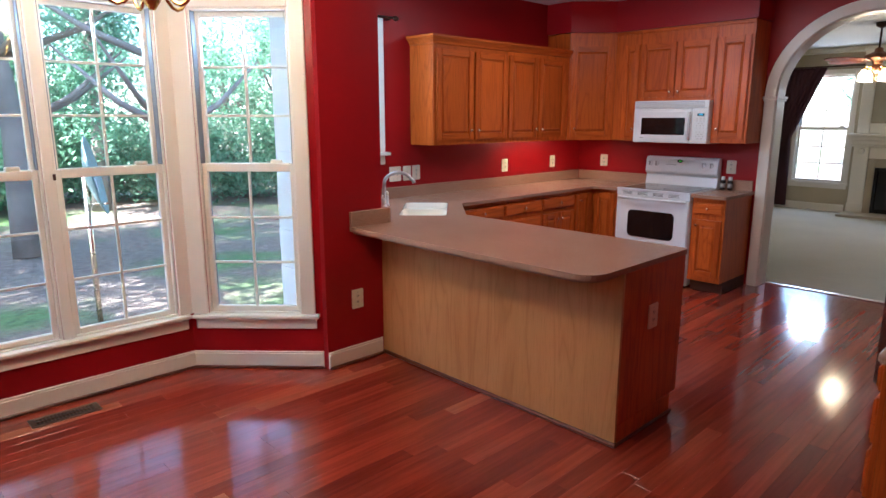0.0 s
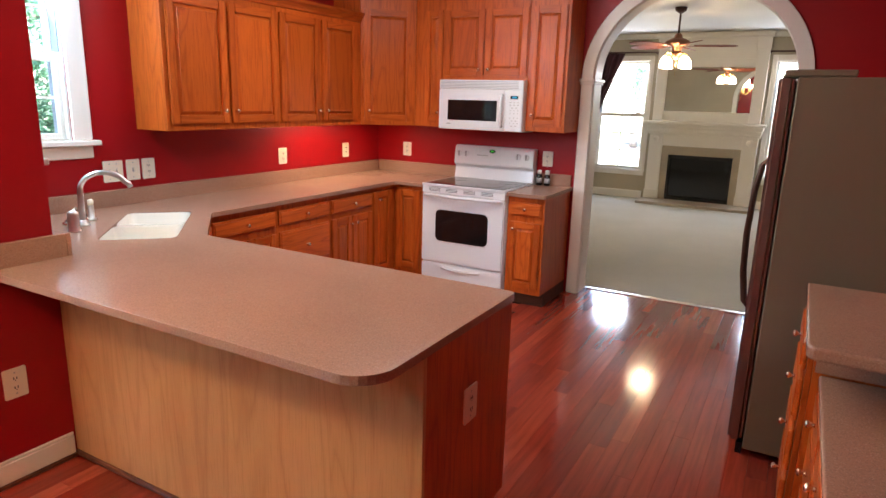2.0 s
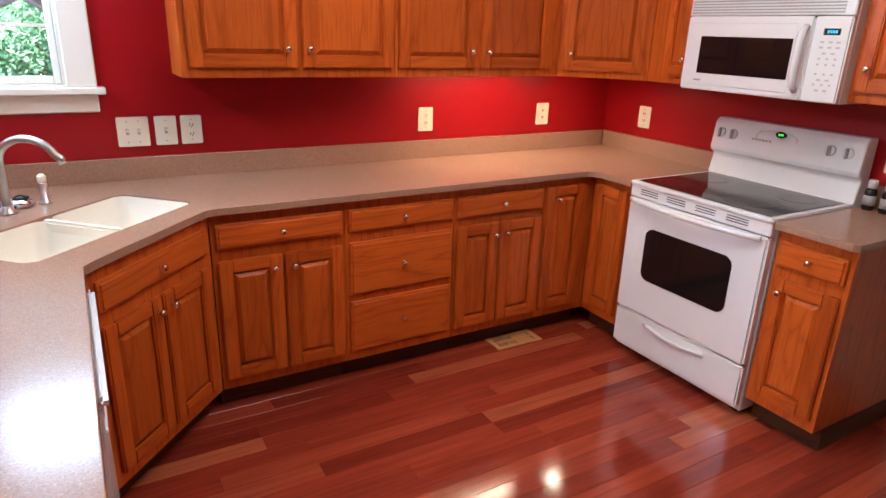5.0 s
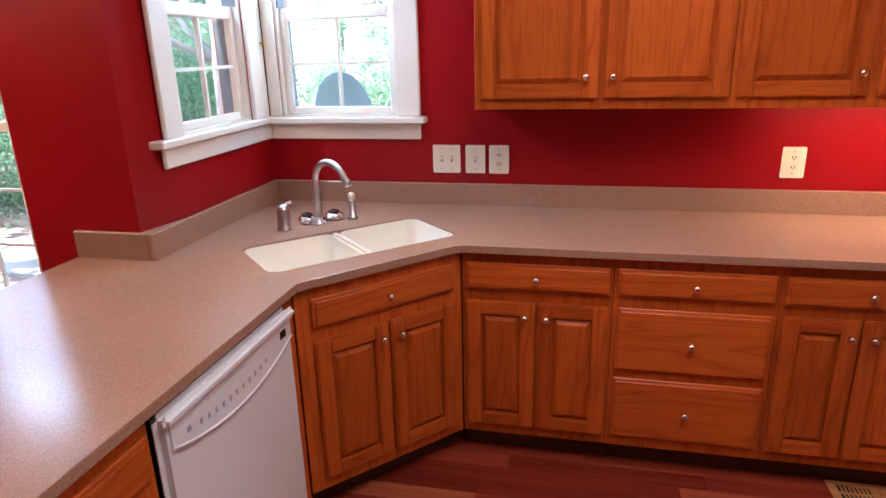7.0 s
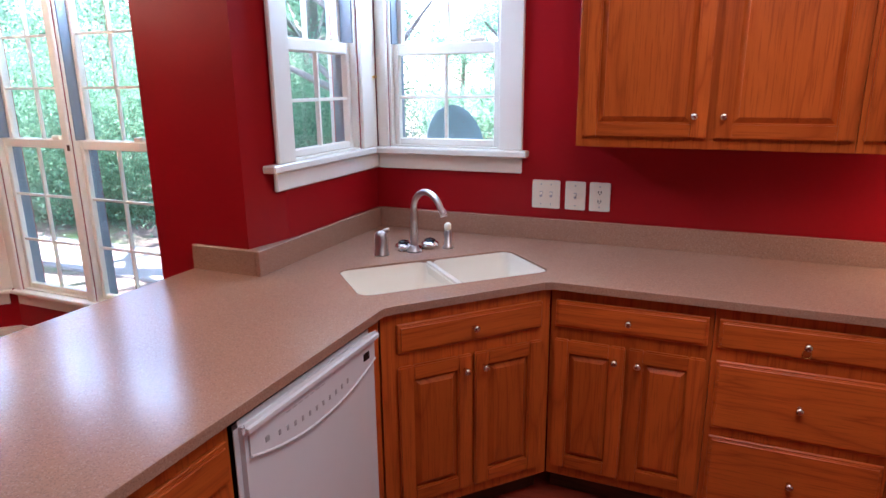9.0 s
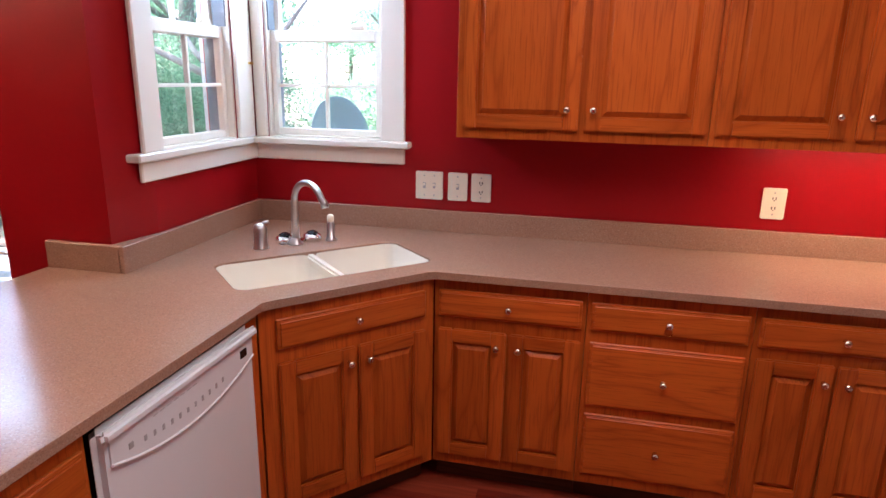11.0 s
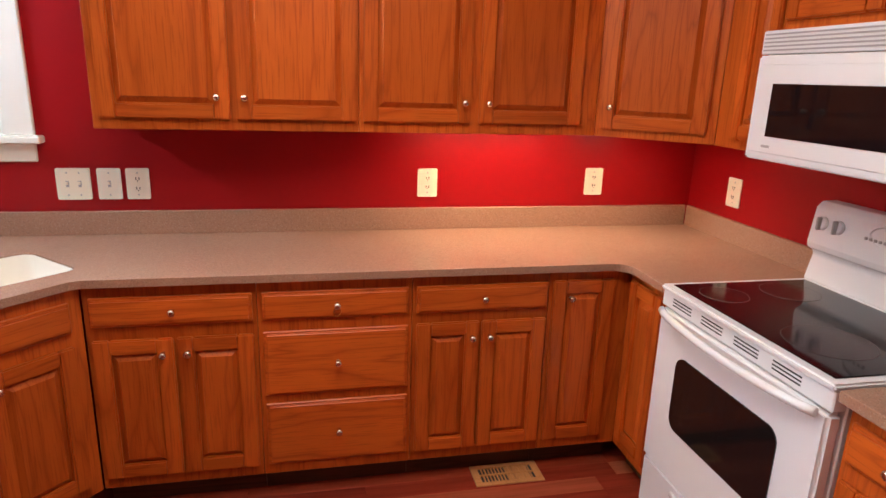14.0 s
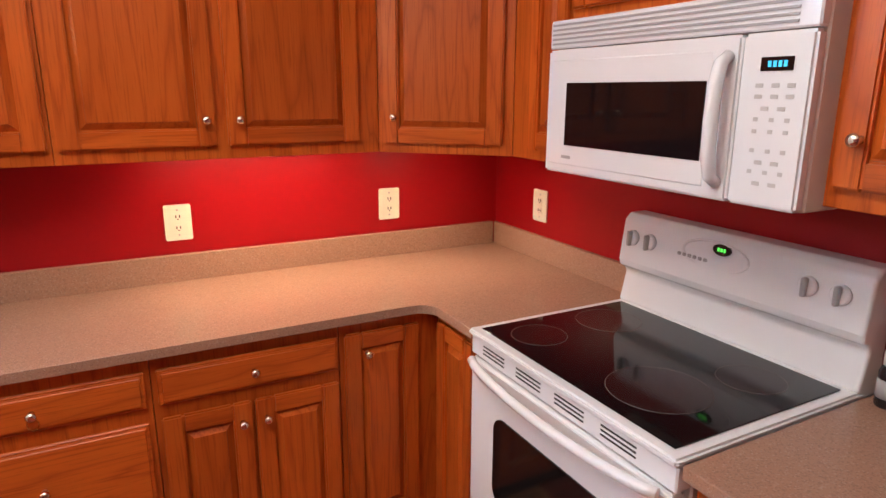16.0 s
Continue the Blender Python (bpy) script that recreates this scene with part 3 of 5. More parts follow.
def knob(parent, x, z, y=-0.020):
    k = new("knob", KNOB)
    k.parent = parent
    k.matrix_basis = pose(x, y, z)
    k["label"] = "round brushed nickel knob"
    return k


def raised_door(parent, x0, x1, z0, z1, at=None, rail=0.055):
    """A framed door with a raised panel; at: the knob's place."""
    t0, t1 = -0.020, -0.0015
    st = min(rail, (x1 - x0) * 0.27)
    bm = bmesh.new()
    rings = []
    a0, a1, c0, c1 = x0 + st - 0.002, x1 - st + 0.002, z0 + rail - 0.002, z1 - rail + 0.002
    for inset, y in ((0, -0.004), (0.005, -0.004), (0.023, -0.0165), (0.0245, -0.0190)):
        rings.append([bm.verts.new(v) for v in ((a0 + inset, y, c0 + inset), (a1 - inset, y, c0 + inset), (a1 - inset, y, c1 - inset), (a0 + inset, y, c1 - inset))])
    for a, b in zip(rings, rings[1:]):
        for i in range(4):
            bm.faces.new((a[i], a[(i + 1) % 4], b[(i + 1) % 4], b[i]))
    bm.faces.new(rings[-1])
    back = [bm.verts.new((v.co.x, -0.002, v.co.z)) for v in rings[0]]
    for i in range(4):
        bm.faces.new((back[i], back[(i + 1) % 4], rings[0][(i + 1) % 4], rings[0][i]))
    bm.faces.new(back[::-1])
    d = part("door", bm, OAK_V, parent)
    for a, b in ((x0, x0 + st), (x1 - st, x1)):
        boxpart("stile", OAK_V, d, a, b, t0, t1, z0, z1, 0.005, "", 2)
    for a, b in ((z0, z0 + rail), (z1 - rail, z1)):
        boxpart("rail", OAK_H, d, x0 + st - 0.001, x1 - st + 0.001, t0 + 0.0006, t1, a, b, 0.005, "", 2)
    if at:
        knob(d, *at)
    return d


def drawer_front(parent, x0, x1, z0, z1, at=None):
    bm = bmesh.new()
    bx(bm, x0, x1, -0.014, -0.0015, z0, z1, 0.003)
    bx(bm, x0 + 0.008, x1 - 0.008, -0.021, -0.003, z0 + 0.008, z1 - 0.008, 0.005, 0, 3)
    d = part("drawer_front", bm, OAK_H, parent)
    if at:
        knob(d, at[0], at[1], -0.021)
    return d


def cabinet(name, label, m, w, z0, z1, depth, fronts, group, kick=True, ctop=None, category="cabinet", end=None):
    """A cabinet seen from its front: x to the right, y into the cabinet, face at y = 0."""
    c = thing(name, label, category, m, group)
    lift = 0.0 if kick else 0.03
    boxpart("carcass", OAK_V, c, 0.0015 + lift * 0.5, w - 0.0015 - lift * 0.5, 0.020, depth, z0 + lift, ctop or z1)
    if not kick:
        for x in (0.0015, w - 0.0163):
            boxpart("side_panel", OAK_V, c, x, x + 0.0148, 0.020, depth, z0, z1)
    boxpart("face_frame", OAK_V, c, 0.0008, w - 0.0008, 0.0, 0.0195, z0, z1, 0.0015)
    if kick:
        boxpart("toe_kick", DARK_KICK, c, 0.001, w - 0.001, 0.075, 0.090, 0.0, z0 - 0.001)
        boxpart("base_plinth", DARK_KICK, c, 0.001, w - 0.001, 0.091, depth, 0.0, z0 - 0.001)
    for kind, x0, x1, a, b, at in fronts:
        (raised_door if kind == "door" else drawer_front)(c, x0, x1, a, b, at)
    return c


FZ, ZT = 3.495, 0.884
KICK = 0.108
GB, GU = "oak base cabinets", "oak wall cabinets"


def back_run(x0):
    return pose(x0, FZ, 0)


def rel(x0, fronts):
    return [(k, a - x0, b - x0, c, d, (at[0] - x0, at[1]) if at else None) for k, a, b, c, d, at in fronts]


cabinet("base_cabinet", "honey oak base cabinet with one drawer over two raised-panel doors", back_run(3.56), 0.56, KICK, ZT, 0.598, rel(3.56, [("drawer", 3.580, 4.105, 0.737, 0.842, (3.843, 0.79)), ("door", 3.580, 3.838, 0.155, 0.690, (3.803, 0.635)), ("door", 3.849, 4.106, 0.155, 0.690, (3.884, 0.635))]), GB)
DRAWERS = cabinet("drawer_cabinet", "honey oak base cabinet with three stacked drawers", back_run(4.12), 0.555, KICK, ZT, 0.598, rel(4.12, [("drawer", 4.136, 4.660, 0.737, 0.842, (4.399, 0.79)), ("drawer", 4.138, 4.660, 0.442, 0.692, (4.40, 0.567)), ("drawer", 4.138, 4.660, 0.155, 0.408, (4.401, 0.284))]), GB)
cabinet("base_cabinet", "honey oak base cabinet with one drawer over two raised-panel doors", back_run(4.675), 0.535, KICK, ZT, 0.598, rel(4.675, [("drawer", 4.690, 5.203, 0.737, 0.842, (4.947, 0.79)), ("door", 4.691, 4.934, 0.155, 0.697, (4.905, 0.635)), ("door", 4.944, 5.202, 0.155, 0.697, (4.975, 0.635))]), GB)
bm = bmesh.new()
tube(bm, [(0.279 + 0.013 * math.sin(2 * math.pi * i / 20), -0.0235, 0.762 + 0.016 * math.cos(2 * math.pi * i / 20)) for i in range(21)], 0.0016, 6)
part("ring_pull", bm, BRASS, DRAWERS, "thin metal ring hanging from the knob")
# corner cabinet: two doors that meet at the inside corner
SX = 5.555
c = cabinet("corner_cabinet", "honey oak corner base cabinet with two full-height doors", back_run(5.21), 0.345, KICK, ZT, 0.598, rel(5.21, [("door", 5.225, 5.480, 0.155, 0.846, (5.296, 0.777))]), GB)
side = boxpart("face_frame", OAK_V, c, 0.3455, 0.3650, -0.29, 0.0, KICK, ZT, 0.0015)
boxpart("carcass", OAK_V, c, 0.3655, 0.94, -0.285, 0.02, KICK, ZT)
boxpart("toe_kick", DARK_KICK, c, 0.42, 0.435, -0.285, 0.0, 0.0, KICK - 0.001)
dd = raised_door(c, 0.0, 0.235, 0.155, 0.846)
dd.matrix_basis = pose(0.345, -0.030, 0, 0, 0, -90)
# narrow cabinet between range and arch
cabinet("base_cabinet", "narrow honey oak base cabinet with a drawer over a door", pose(SX, 2.425, 0, 0, 0, -90), 0.305, KICK, ZT, 0.592, [("drawer", 0.02, 0.285, 0.737, 0.842, (0.153, 0.79)), ("door", 0.02, 0.285, 0.155, 0.690, (0.062, 0.632))], GB)
# sink cabinet, set across the corner
SA = math.degrees(math.atan2(3.492 - 3.00, 3.558 - 3.105))
SW = math.hypot(3.492 - 3.00, 3.558 - 3.105)
cabinet("sink_cabinet", "honey oak corner sink cabinet with a false drawer over two doors", pose(3.105, 3.00, 0, 0, 0, SA), SW, KICK, ZT, 0.46, [("drawer", 0.055, SW - 0.045, 0.737, 0.842, (SW / 2 + 0.005, 0.79)), ("door", 0.055, SW / 2 - 0.002, 0.155, 0.690, (SW / 2 - 0.03, 0.635)), ("door", SW / 2 + 0.01, SW - 0.045, 0.155, 0.690, (SW / 2 + 0.045, 0.635))], GB, True, 0.66)
# peninsula cabinets: the one towards the end, and the back and end panels
PX = 3.10
cabinet("base_cabinet", "honey oak peninsula base cabinet with drawers over two doors", pose(PX, 1.352, 0, 0, 0, 90), 0.935, KICK, ZT, 0.60, [("drawer", 0.04, 0.46, 0.737, 0.842, (0.25, 0.79)), ("drawer", 0.49, 0.915, 0.737, 0.842, (0.70, 0.79)), ("door", 0.04, 0.46, 0.155, 0.690, (0.42, 0.635)), ("door", 0.49, 0.915, 0.155, 0.690, (0.53, 0.635))], GB)
boxpart("filler_panel", OAK_V, tagged(new("filler_strip"), "oak filler strip beside the dishwasher", "filler"), 2.60, 3.10, 2.936, 2.998, 0.0, ZT, 0.001)
pp = thing("peninsula_cladding", "pale oak back and darker end cladding of the peninsula", "cladding", pose(2.465, 1.325, 0))
boxpart("back_sheet", PALE_OAK, pp, 0.0, 0.018, 0.0, 1.818, 0.022, ZT, 0.002)
boxpart("shoe_moulding", SHOE, pp, -0.014, 0.018, -0.012, 1.818, 0.0, 0.022, 0.006)
boxpart("end_sheet", OAK_V, pp, 0.019, 0.638, 0.005, 0.025, 0.108, ZT, 0.002, "reddish oak end sheet")
boxpart("toe_sheet", OAK_V, pp, 0.019, 0.57, 0.005, 0.025, 0.0, 0.107)
boxpart("shoe_moulding", SHOE, pp, 0.019, 0.58, -0.009, 0.004, 0.0, 0.018, 0.005)

# ---- wall cabinets ----
UZ = 3.805


def crown_strip(parent, pts, z0, out=0.045, h=0.075):
    """A stepped crown moulding along points of the plan, proud to the right of the way."""
    bm = bmesh.new()
    prof = [(0.0, 0.0), (0.010, 0.006), (0.014, 0.022), (0.030, 0.045), (0.040, 0.052), (out, 0.062), (out, h), (0.0, h)]
    rings = []
    n = len(pts)
    for i, p in enumerate(pts):
        p = Vector(p)
        d0 = (p - Vector(pts[i - 1])).normalized() if i else (Vector(pts[1]) - p).normalized()
        d1 = (Vector(pts[i + 1]) - p).normalized() if i < n - 1 else d0
        n0, n1 = Vector((d0.y, -d0.x)), Vector((d1.y, -d1.x))
        nn = (n0 + n1) / (1 + n0.dot(n1))
        rings.append([bm.verts.new((p.x + nn.x * o, p.y + nn.y * o, z0 + z)) for o, z in prof])
    for a, b in zip(rings, rings[1:]):
        for i in range(len(prof)):
            j = (i + 1) % len(prof)
            bm.faces.new((a[i], a[j], b[j], b[i]))
    bm.faces.new(rings[0]), bm.faces.new(rings[-1][::-1])
    bmesh.ops.recalc_face_normals(bm, faces=bm.faces[:])
    return part("crown_moulding", bm, OAK_H, parent)


UB, UT = 1.372, 2.20
c = cabinet("wall_cabinet", "honey oak wall cabinet with two raised-panel doors and crown moulding", pose(3.563, UZ, 0), 0.942, UB, UT, BACK - UZ - 0.002, [("door", 0.028, 0.472, 1.412, 2.168, (0.428, 1.492)), ("door", 0.497, 0.930, 1.412, 2.168, (0.525, 1.492))], GU, False)
crown_strip(c, [(0.0, 0.29), (0.0, 0.0), (0.942, 0.0)], UT)
c = cabinet("wall_cabinet", "honey oak wall cabinet with two raised-panel doors and crown moulding", pose(4.505, UZ, 0), 0.980, UB, UT, BACK - UZ - 0.002, [("door", 0.015, 0.440, 1.412, 2.168, (0.411, 1.492)), ("door", 0.473, 0.904, 1.412, 2.168, (0.508, 1.492))], GU, False)
crown_strip(c, [(0.0, 0.0), (0.980, 0.0)], UT)
CWX, CWY = 5.485, 3.47
DW = math.hypot(5.82 - CWX, 3.805 - CWY)
c = thing("corner_wall_cabinet", "tall honey oak corner wall cabinet with one raised-panel door", "cabinet", pose(CWX, 3.805, 0, 0, 0, -45), GU)
bm = bmesh.new()
inv = pose(CWX, 3.805, 0, 0, 0, -45).inverted()
prism(bm, [[(lambda v: (v.x, v.y))(inv @ Vector((x, y, 0))) for x, y in ((CWX + 0.0165, 3.817), (5.832, CWY + 0.0165), (STOVEX - 0.002, CWY + 0.0165), (STOVEX - 0.002, BACK - 0.002), (CWX + 0.0165, BACK - 0.002))]], UB + 0.03, 2.447)
part("carcass", bm, OAK_V, c)
boxpart("face_frame", OAK_V, c, 0.0, DW, 0.0, 0.0195, UB, 2.447, 0.0015)
raised_door(c, 0.026, DW - 0.032, 1.405, 2.315, (0.068, 1.492))
USX = 5.82
STOVEUP = [("narrow", CWY - 0.001, 0.284, UB, [("door", 0.104, 0.272, 1.405, 2.315, (0.240, 1.492))], "narrow honey oak wall cabinet beside the microwave"),
           ("over", 3.185, 0.755, 1.765, [("door", 0.008, 0.371, 1.797, 2.310, (0.335, 1.845)), ("door", 0.384, 0.747, 1.797, 2.310, (0.420, 1.845))], "honey oak wall cabinet with two doors above the microwave"),
           ("right", 2.430, 0.325, UB, [("door", 0.020, 0.300, 1.410, 2.315, (0.062, 1.50))], "honey oak wall cabinet with one raised-panel door beside the arch")]
for _, y, w, z0, fronts, label in STOVEUP:
    c = cabinet("wall_cabinet", label, pose(USX, y, 0, 0, 0, -90), w, z0, 2.447, STOVEX - USX - 0.002, fronts, GU, False)
    boxpart("top_trim", OAK_H, c, 0, w, -0.012, 0.0, 2.415, 2.447, 0.004)

# ---- worktops ----
CZ0, CZ1 = 0.885, 0.915
SC, SU, SV = Vector((3.142, 3.4515)), Vector((0.7071, 0.7071)), Vector((0.7071, -0.7071))


def sink_loop(hu, hv, r, n=5):
    pts = []
    for su, sv, a in ((1, 1, 0), (-1, 1, 90), (-1, -1, 180), (1, -1, 270)):
        for i in range(n + 1):
            t = radians(a + 90 * i / n)
            u, v = su * (hu - r) + r * math.cos(t), sv * (hv - r) + r * math.sin(t)
            q = SC + SU * u + SV * v
            pts.append((q.x, q.y))
    return pts


top = thing("worktop", "speckled beige solid-surface worktop with a peninsula and backsplash", "worktop", pose(0, 0, 0))
outline = [(2.205, COL - 0.0015), *arc(2.325, 1.445, 0.12, 180, 270, 8), *arc(3.10, 1.355, 0.03, 270, 360, 4), (3.13, 2.985), *[(3.155, 3.02), (3.545, 3.445)], (3.575, 3.458), *[(x, y) for x, y in arc(5.45, 3.398, 0.06, 90, 0, 6)], (5.51, 3.1955), (STOVEX - 0.002, 3.1955), (STOVEX - 0.002, BACK - 0.002), (LEFTX + 0.002, BACK - 0.002), (LEFTX + 0.002, COL - 0.0015)]
bm = bmesh.new()
prism(bm, [outline, sink_loop(0.376, 0.175, 0.045)[::-1]], CZ0, CZ1)
bevelled(part("counter_slab", bm, COUNTER, top), 0.010, 3)
bm = bmesh.new()
prism(bm, [[(2.235, COL - 0.002), *arc(2.345, 1.465, 0.11, 180, 270, 6), (3.10, 1.353), (3.11, 2.985), (2.6, 3.0), (2.52, COL - 0.002)]], 0.868, CZ0 - 0.001)
part("counter_underside", bm, COUNTER, top)
for x0, x1, y0, y1 in ((LEFTX + 0.022, STOVEX - 0.024, BACK - 0.022, BACK - 0.002), (LEFTX + 0.002, LEFTX + 0.022, COL - 0.022, BACK - 0.002), (2.205, LEFTX + 0.0015, COL - 0.022, COL - 0.002), (STOVEX - 0.0235, STOVEX - 0.002, 3.1955, BACK - 0.023)):
    boxpart("backsplash", COUNTER, top, x0, x1, y0, y1, CZ1 - 0.002, 1.013, 0.003)
boxpart("backsplash", COUNTER, top, 2.468, LEFTX + 0.001, COL - 0.001, 3.34, CZ1 - 0.002, 1.0122, 0.001)
top2 = thing("worktop", "short piece of speckled beige worktop beside the range", "worktop", pose(0, 0, 0))
bm = bmesh.new()
prism(bm, [[*arc(5.54, 2.135, 0.03, 180, 270, 4), (STOVEX - 0.002, 2.105), (STOVEX - 0.002, 2.4255), (5.51, 2.4255)]], CZ0, CZ1)
bevelled(part("counter_slab", bm, COUNTER, top2), 0.010, 3)
boxpart("backsplash", COUNTER, top2, STOVEX - 0.022, STOVEX - 0.002, 2.125, 2.4255, CZ1 - 0.002, 1.013, 0.003)

# sink: two bowls with a low divider
sk = thing("sink", "white double-bowl corner sink set into the worktop", "sink", pose(SC.x, SC.y, 0, 0, 0, 45))


def bowl(parent, u0, u1, v0, v1, zt, zb, r=0.045):
    bm = bmesh.new()
    rings = []
    n = 5
    for inset, z, rr in ((0.0, zt, r), (0.004, zt - 0.02, r), (0.016, zb + 0.03, r), (0.045, zb, r)):
        ring = []
        for su, sv, a in ((1, 1, 0), (-1, 1, 90), (-1, -1, 180), (1, -1, 270)):
            cu = (u1 - inset - rr) if su > 0 else (u0 + inset + rr)
            cv = (v1 - inset - rr) if sv > 0 else (v0 + inset + rr)
            for i in range(n + 1):
                t = radians(a + 90 * i / n)
                ring.append(bm.verts.new((cu + rr * math.cos(t), cv + rr * math.sin(t), z)))
        rings.append(ring)
    for a, b in zip(rings, rings[1:]):
        for i in range(len(a)):
            f = bm.faces.new((a[i], b[i], b[(i + 1) % len(a)], a[(i + 1) % len(a)]))
            f.smooth = True
    bm.faces.new(rings[-1])
    bmesh.ops.recalc_face_normals(bm, faces=bm.faces[:])
    bmesh.ops.reverse_faces(bm, faces=bm.faces[:])
    b = part("bowl", bm, SINK, parent)
    bm = bmesh.new()
    lathe(bm, [(0.040, 0.0), (0.042, 0.003), (0.030, 0.004), (0.026, 0.001)], pose((u0 + u1) / 2, (v0 + v1) / 2, zb + 0.001), 20)
    part("drain", bm, CHROME, b, "chrome sink drain")


bowl(sk, -0.374, -0.012, -0.173, 0.173, 0.908, 0.72)
bowl(sk, 0.012, 0.374, -0.173, 0.173, 0.908, 0.72)
boxpart("divider", SINK, sk, -0.0175, 0.0175, -0.168, 0.168, 0.76, 0.9105, 0.008, "", 3)

# tap set behind the sink
def on_counter(u, v):
    q = SC + SU * u + SV * v
    return q.x, q.y


fx, fy = 2.914, 3.672
fa = thing("kitchen_faucet", "brushed steel gooseneck kitchen faucet with two handles", "faucet", pose(fx, fy, CZ1, 0, 0, -34))
bm = bmesh.new()
lathe(bm, [(0.032, 0.0), (0.030, 0.008), (0.020, 0.016), (0.017, 0.03)], Matrix(), 20)
part("base", bm, FAUCET, fa)
bm = bmesh.new()
pts = [(0, 0, 0.02), (0, 0, 0.10), (0.002, 0, 0.16)] + [(0.112 - 0.11 * math.cos(radians(a)), 0, 0.185 + 0.088 * math.sin(radians(a))) for a in range(0, 157, 12)]
pts += [(0.228, 0, 0.212), (0.236, 0, 0.192)]
tube(bm, pts, [0.0165, 0.0155, 0.0145] + [0.0135] * (len(pts) - 5) + [0.0145, 0.0145], 14)
part("spout", bm, FAUCET, fa)
bm = bmesh.new()
bx(bm, -0.065, -0.012, -0.058, 0.125, 0.0, 0.006, 0.005, 0, 2)
part("deck_plate", bm, CHROME, fa)
for s in (-1, 1):
    bm = bmesh.new()
    lathe(bm, [(0.038, 0.0), (0.040, 0.012), (0.037, 0.022), (0.024, 0.028)], pose(-0.035 + 0.018 * s, 0.056 * s + 0.034, 0.004), 24)
    h = part("handle", bm, CHROME, fa, "round chrome handle")
    bm = bmesh.new()
    lathe(bm, [(0.024, 0.0), (0.024, 0.006), (0.012, 0.012)], pose(-0.035 + 0.018 * s, 0.056 * s + 0.034, 0.031), 20)
    bx(bm, -0.045 + 0.018 * s, 0.0 + 0.018 * s, 0.056 * s + 0.025, 0.056 * s + 0.043, 0.033, 0.043, 0.004)
    part("grip", bm, BLACK, h, "black grip")
sp = thing("soap_dispenser", "squat brushed steel soap pump on the worktop", "soap dispenser", pose(2.808, 3.572, CZ1))
bm = bmesh.new()
lathe(bm, [(0.031, 0.0), (0.031, 0.005), (0.027, 0.009), (0.027, 0.082), (0.024, 0.095), (0.014, 0.103), (0.004, 0.106)], Matrix(), 20)
part("body", bm, FAUCET, sp)
bm = bmesh.new()
tube(bm, [(0, 0, 0.096), (0.014, 0.010, 0.106), (0.030, 0.020, 0.110)], 0.007, 10)
part("nozzle", bm, FAUCET, sp)
ss = thing("side_sprayer", "slim brushed steel side sprayer on the worktop", "sprayer", pose(3.027, 3.778, CZ1))
bm = bmesh.new()
lathe(bm, [(0.024, 0.0), (0.022, 0.010), (0.0165, 0.014), (0.0155, 0.078), (0.013, 0.082)], Matrix(), 18)
part("body", bm, FAUCET, ss)
bm = bmesh.new()
lathe(bm, [(0.013, 0.083), (0.0155, 0.088), (0.0155, 0.106), (0.008, 0.114)], Matrix(), 18)
part("head", bm, PLATE, ss, "pale plastic spray head")

# ---- appliances ----
dw = thing("dishwasher", "white built-in dishwasher with a curved control panel", "dishwasher", pose(3.128, 2.295, 0, 0, 0, 90))
boxpart("tub", BLACK, dw, 0.010, 0.626, 0.034, 0.55, 0.10, 0.868)
boxpart("toe_panel", BLACK, dw, 0.004, 0.630, 0.08, 0.09, 0.0, 0.10)
boxpart("door", ENAMEL, dw, -0.005, 0.634, 0.0, 0.034, 0.10, 0.868, 0.016, "", 4)
boxpart("grip_ridge", ENAMEL, dw, -0.004, 0.633, -0.020, 0.004, 0.836, 0.8675, 0.010, "rounded white grip ridge", 4)
# grey strip standing in for the shadow line under the ridge
boxpart("grip_groove", GREYPRINT, dw, 0.030, 0.610, -0.0045, 0.002, 0.8345, 0.8385, 0.001, "thin grey strip that draws the shade under the grip ridge")
bm = bmesh.new()
n = 16
lo, hi = [], []
for i in range(n + 1):
    x = 0.022 + (0.616 - 0.022) * i / n
    sag = 0.055 * (1 - (2 * i / n - 1) ** 2)
    lo.append((x, 0.775 - sag))
    hi.append((x, 0.833))
prism(bm, [lo + hi[::-1]], 0.0, 0.006)
bm.transform(Matrix(((1, 0, 0, 0), (0, 0, -1, 0), (0, 1, 0, 0), (0, 0, 0, 1))))
bmesh.ops.recalc_face_normals(bm, faces=bm.faces[:])
cp = bevelled(part("control_panel", bm, ENAMEL, dw, "white control panel with a curved lower edge"), 0.004, 2)
bm = bmesh.new()
tube(bm, [(x, -0.0065, z + 0.001) for x, z in lo], 0.0042, 8)
part("panel_lip", bm, ENAMEL, cp, "rounded lower lip of the panel")
for i in range(7):
    u = 0.17 + 0.026 * i
    boxpart("print_bar", KEYPRINT, cp, u - 0.009, u + 0.009, -0.0068, -0.0055, 0.8165, 0.8195)
for i in range(11):
    u = 0.13 + 0.032 * i
    sag = 0.055 * (1 - ((u - 0.022) / 0.297 - 1) ** 2)
    boxpart("button", GREYPRINT, cp, u - 0.0045, u + 0.0045, -0.0075, -0.005, 0.796 - sag * 0.7, 0.811 - sag * 0.7, 0.001)
boxpart("latch_window", BLACK, cp, 0.545, 0.580, -0.0080, -0.005, 0.79, 0.815, 0.001, "black indicator window")
boxpart("dial", GREYPRINT, cp, 0.075, 0.090, -0.0080, -0.005, 0.782, 0.797, 0.001)

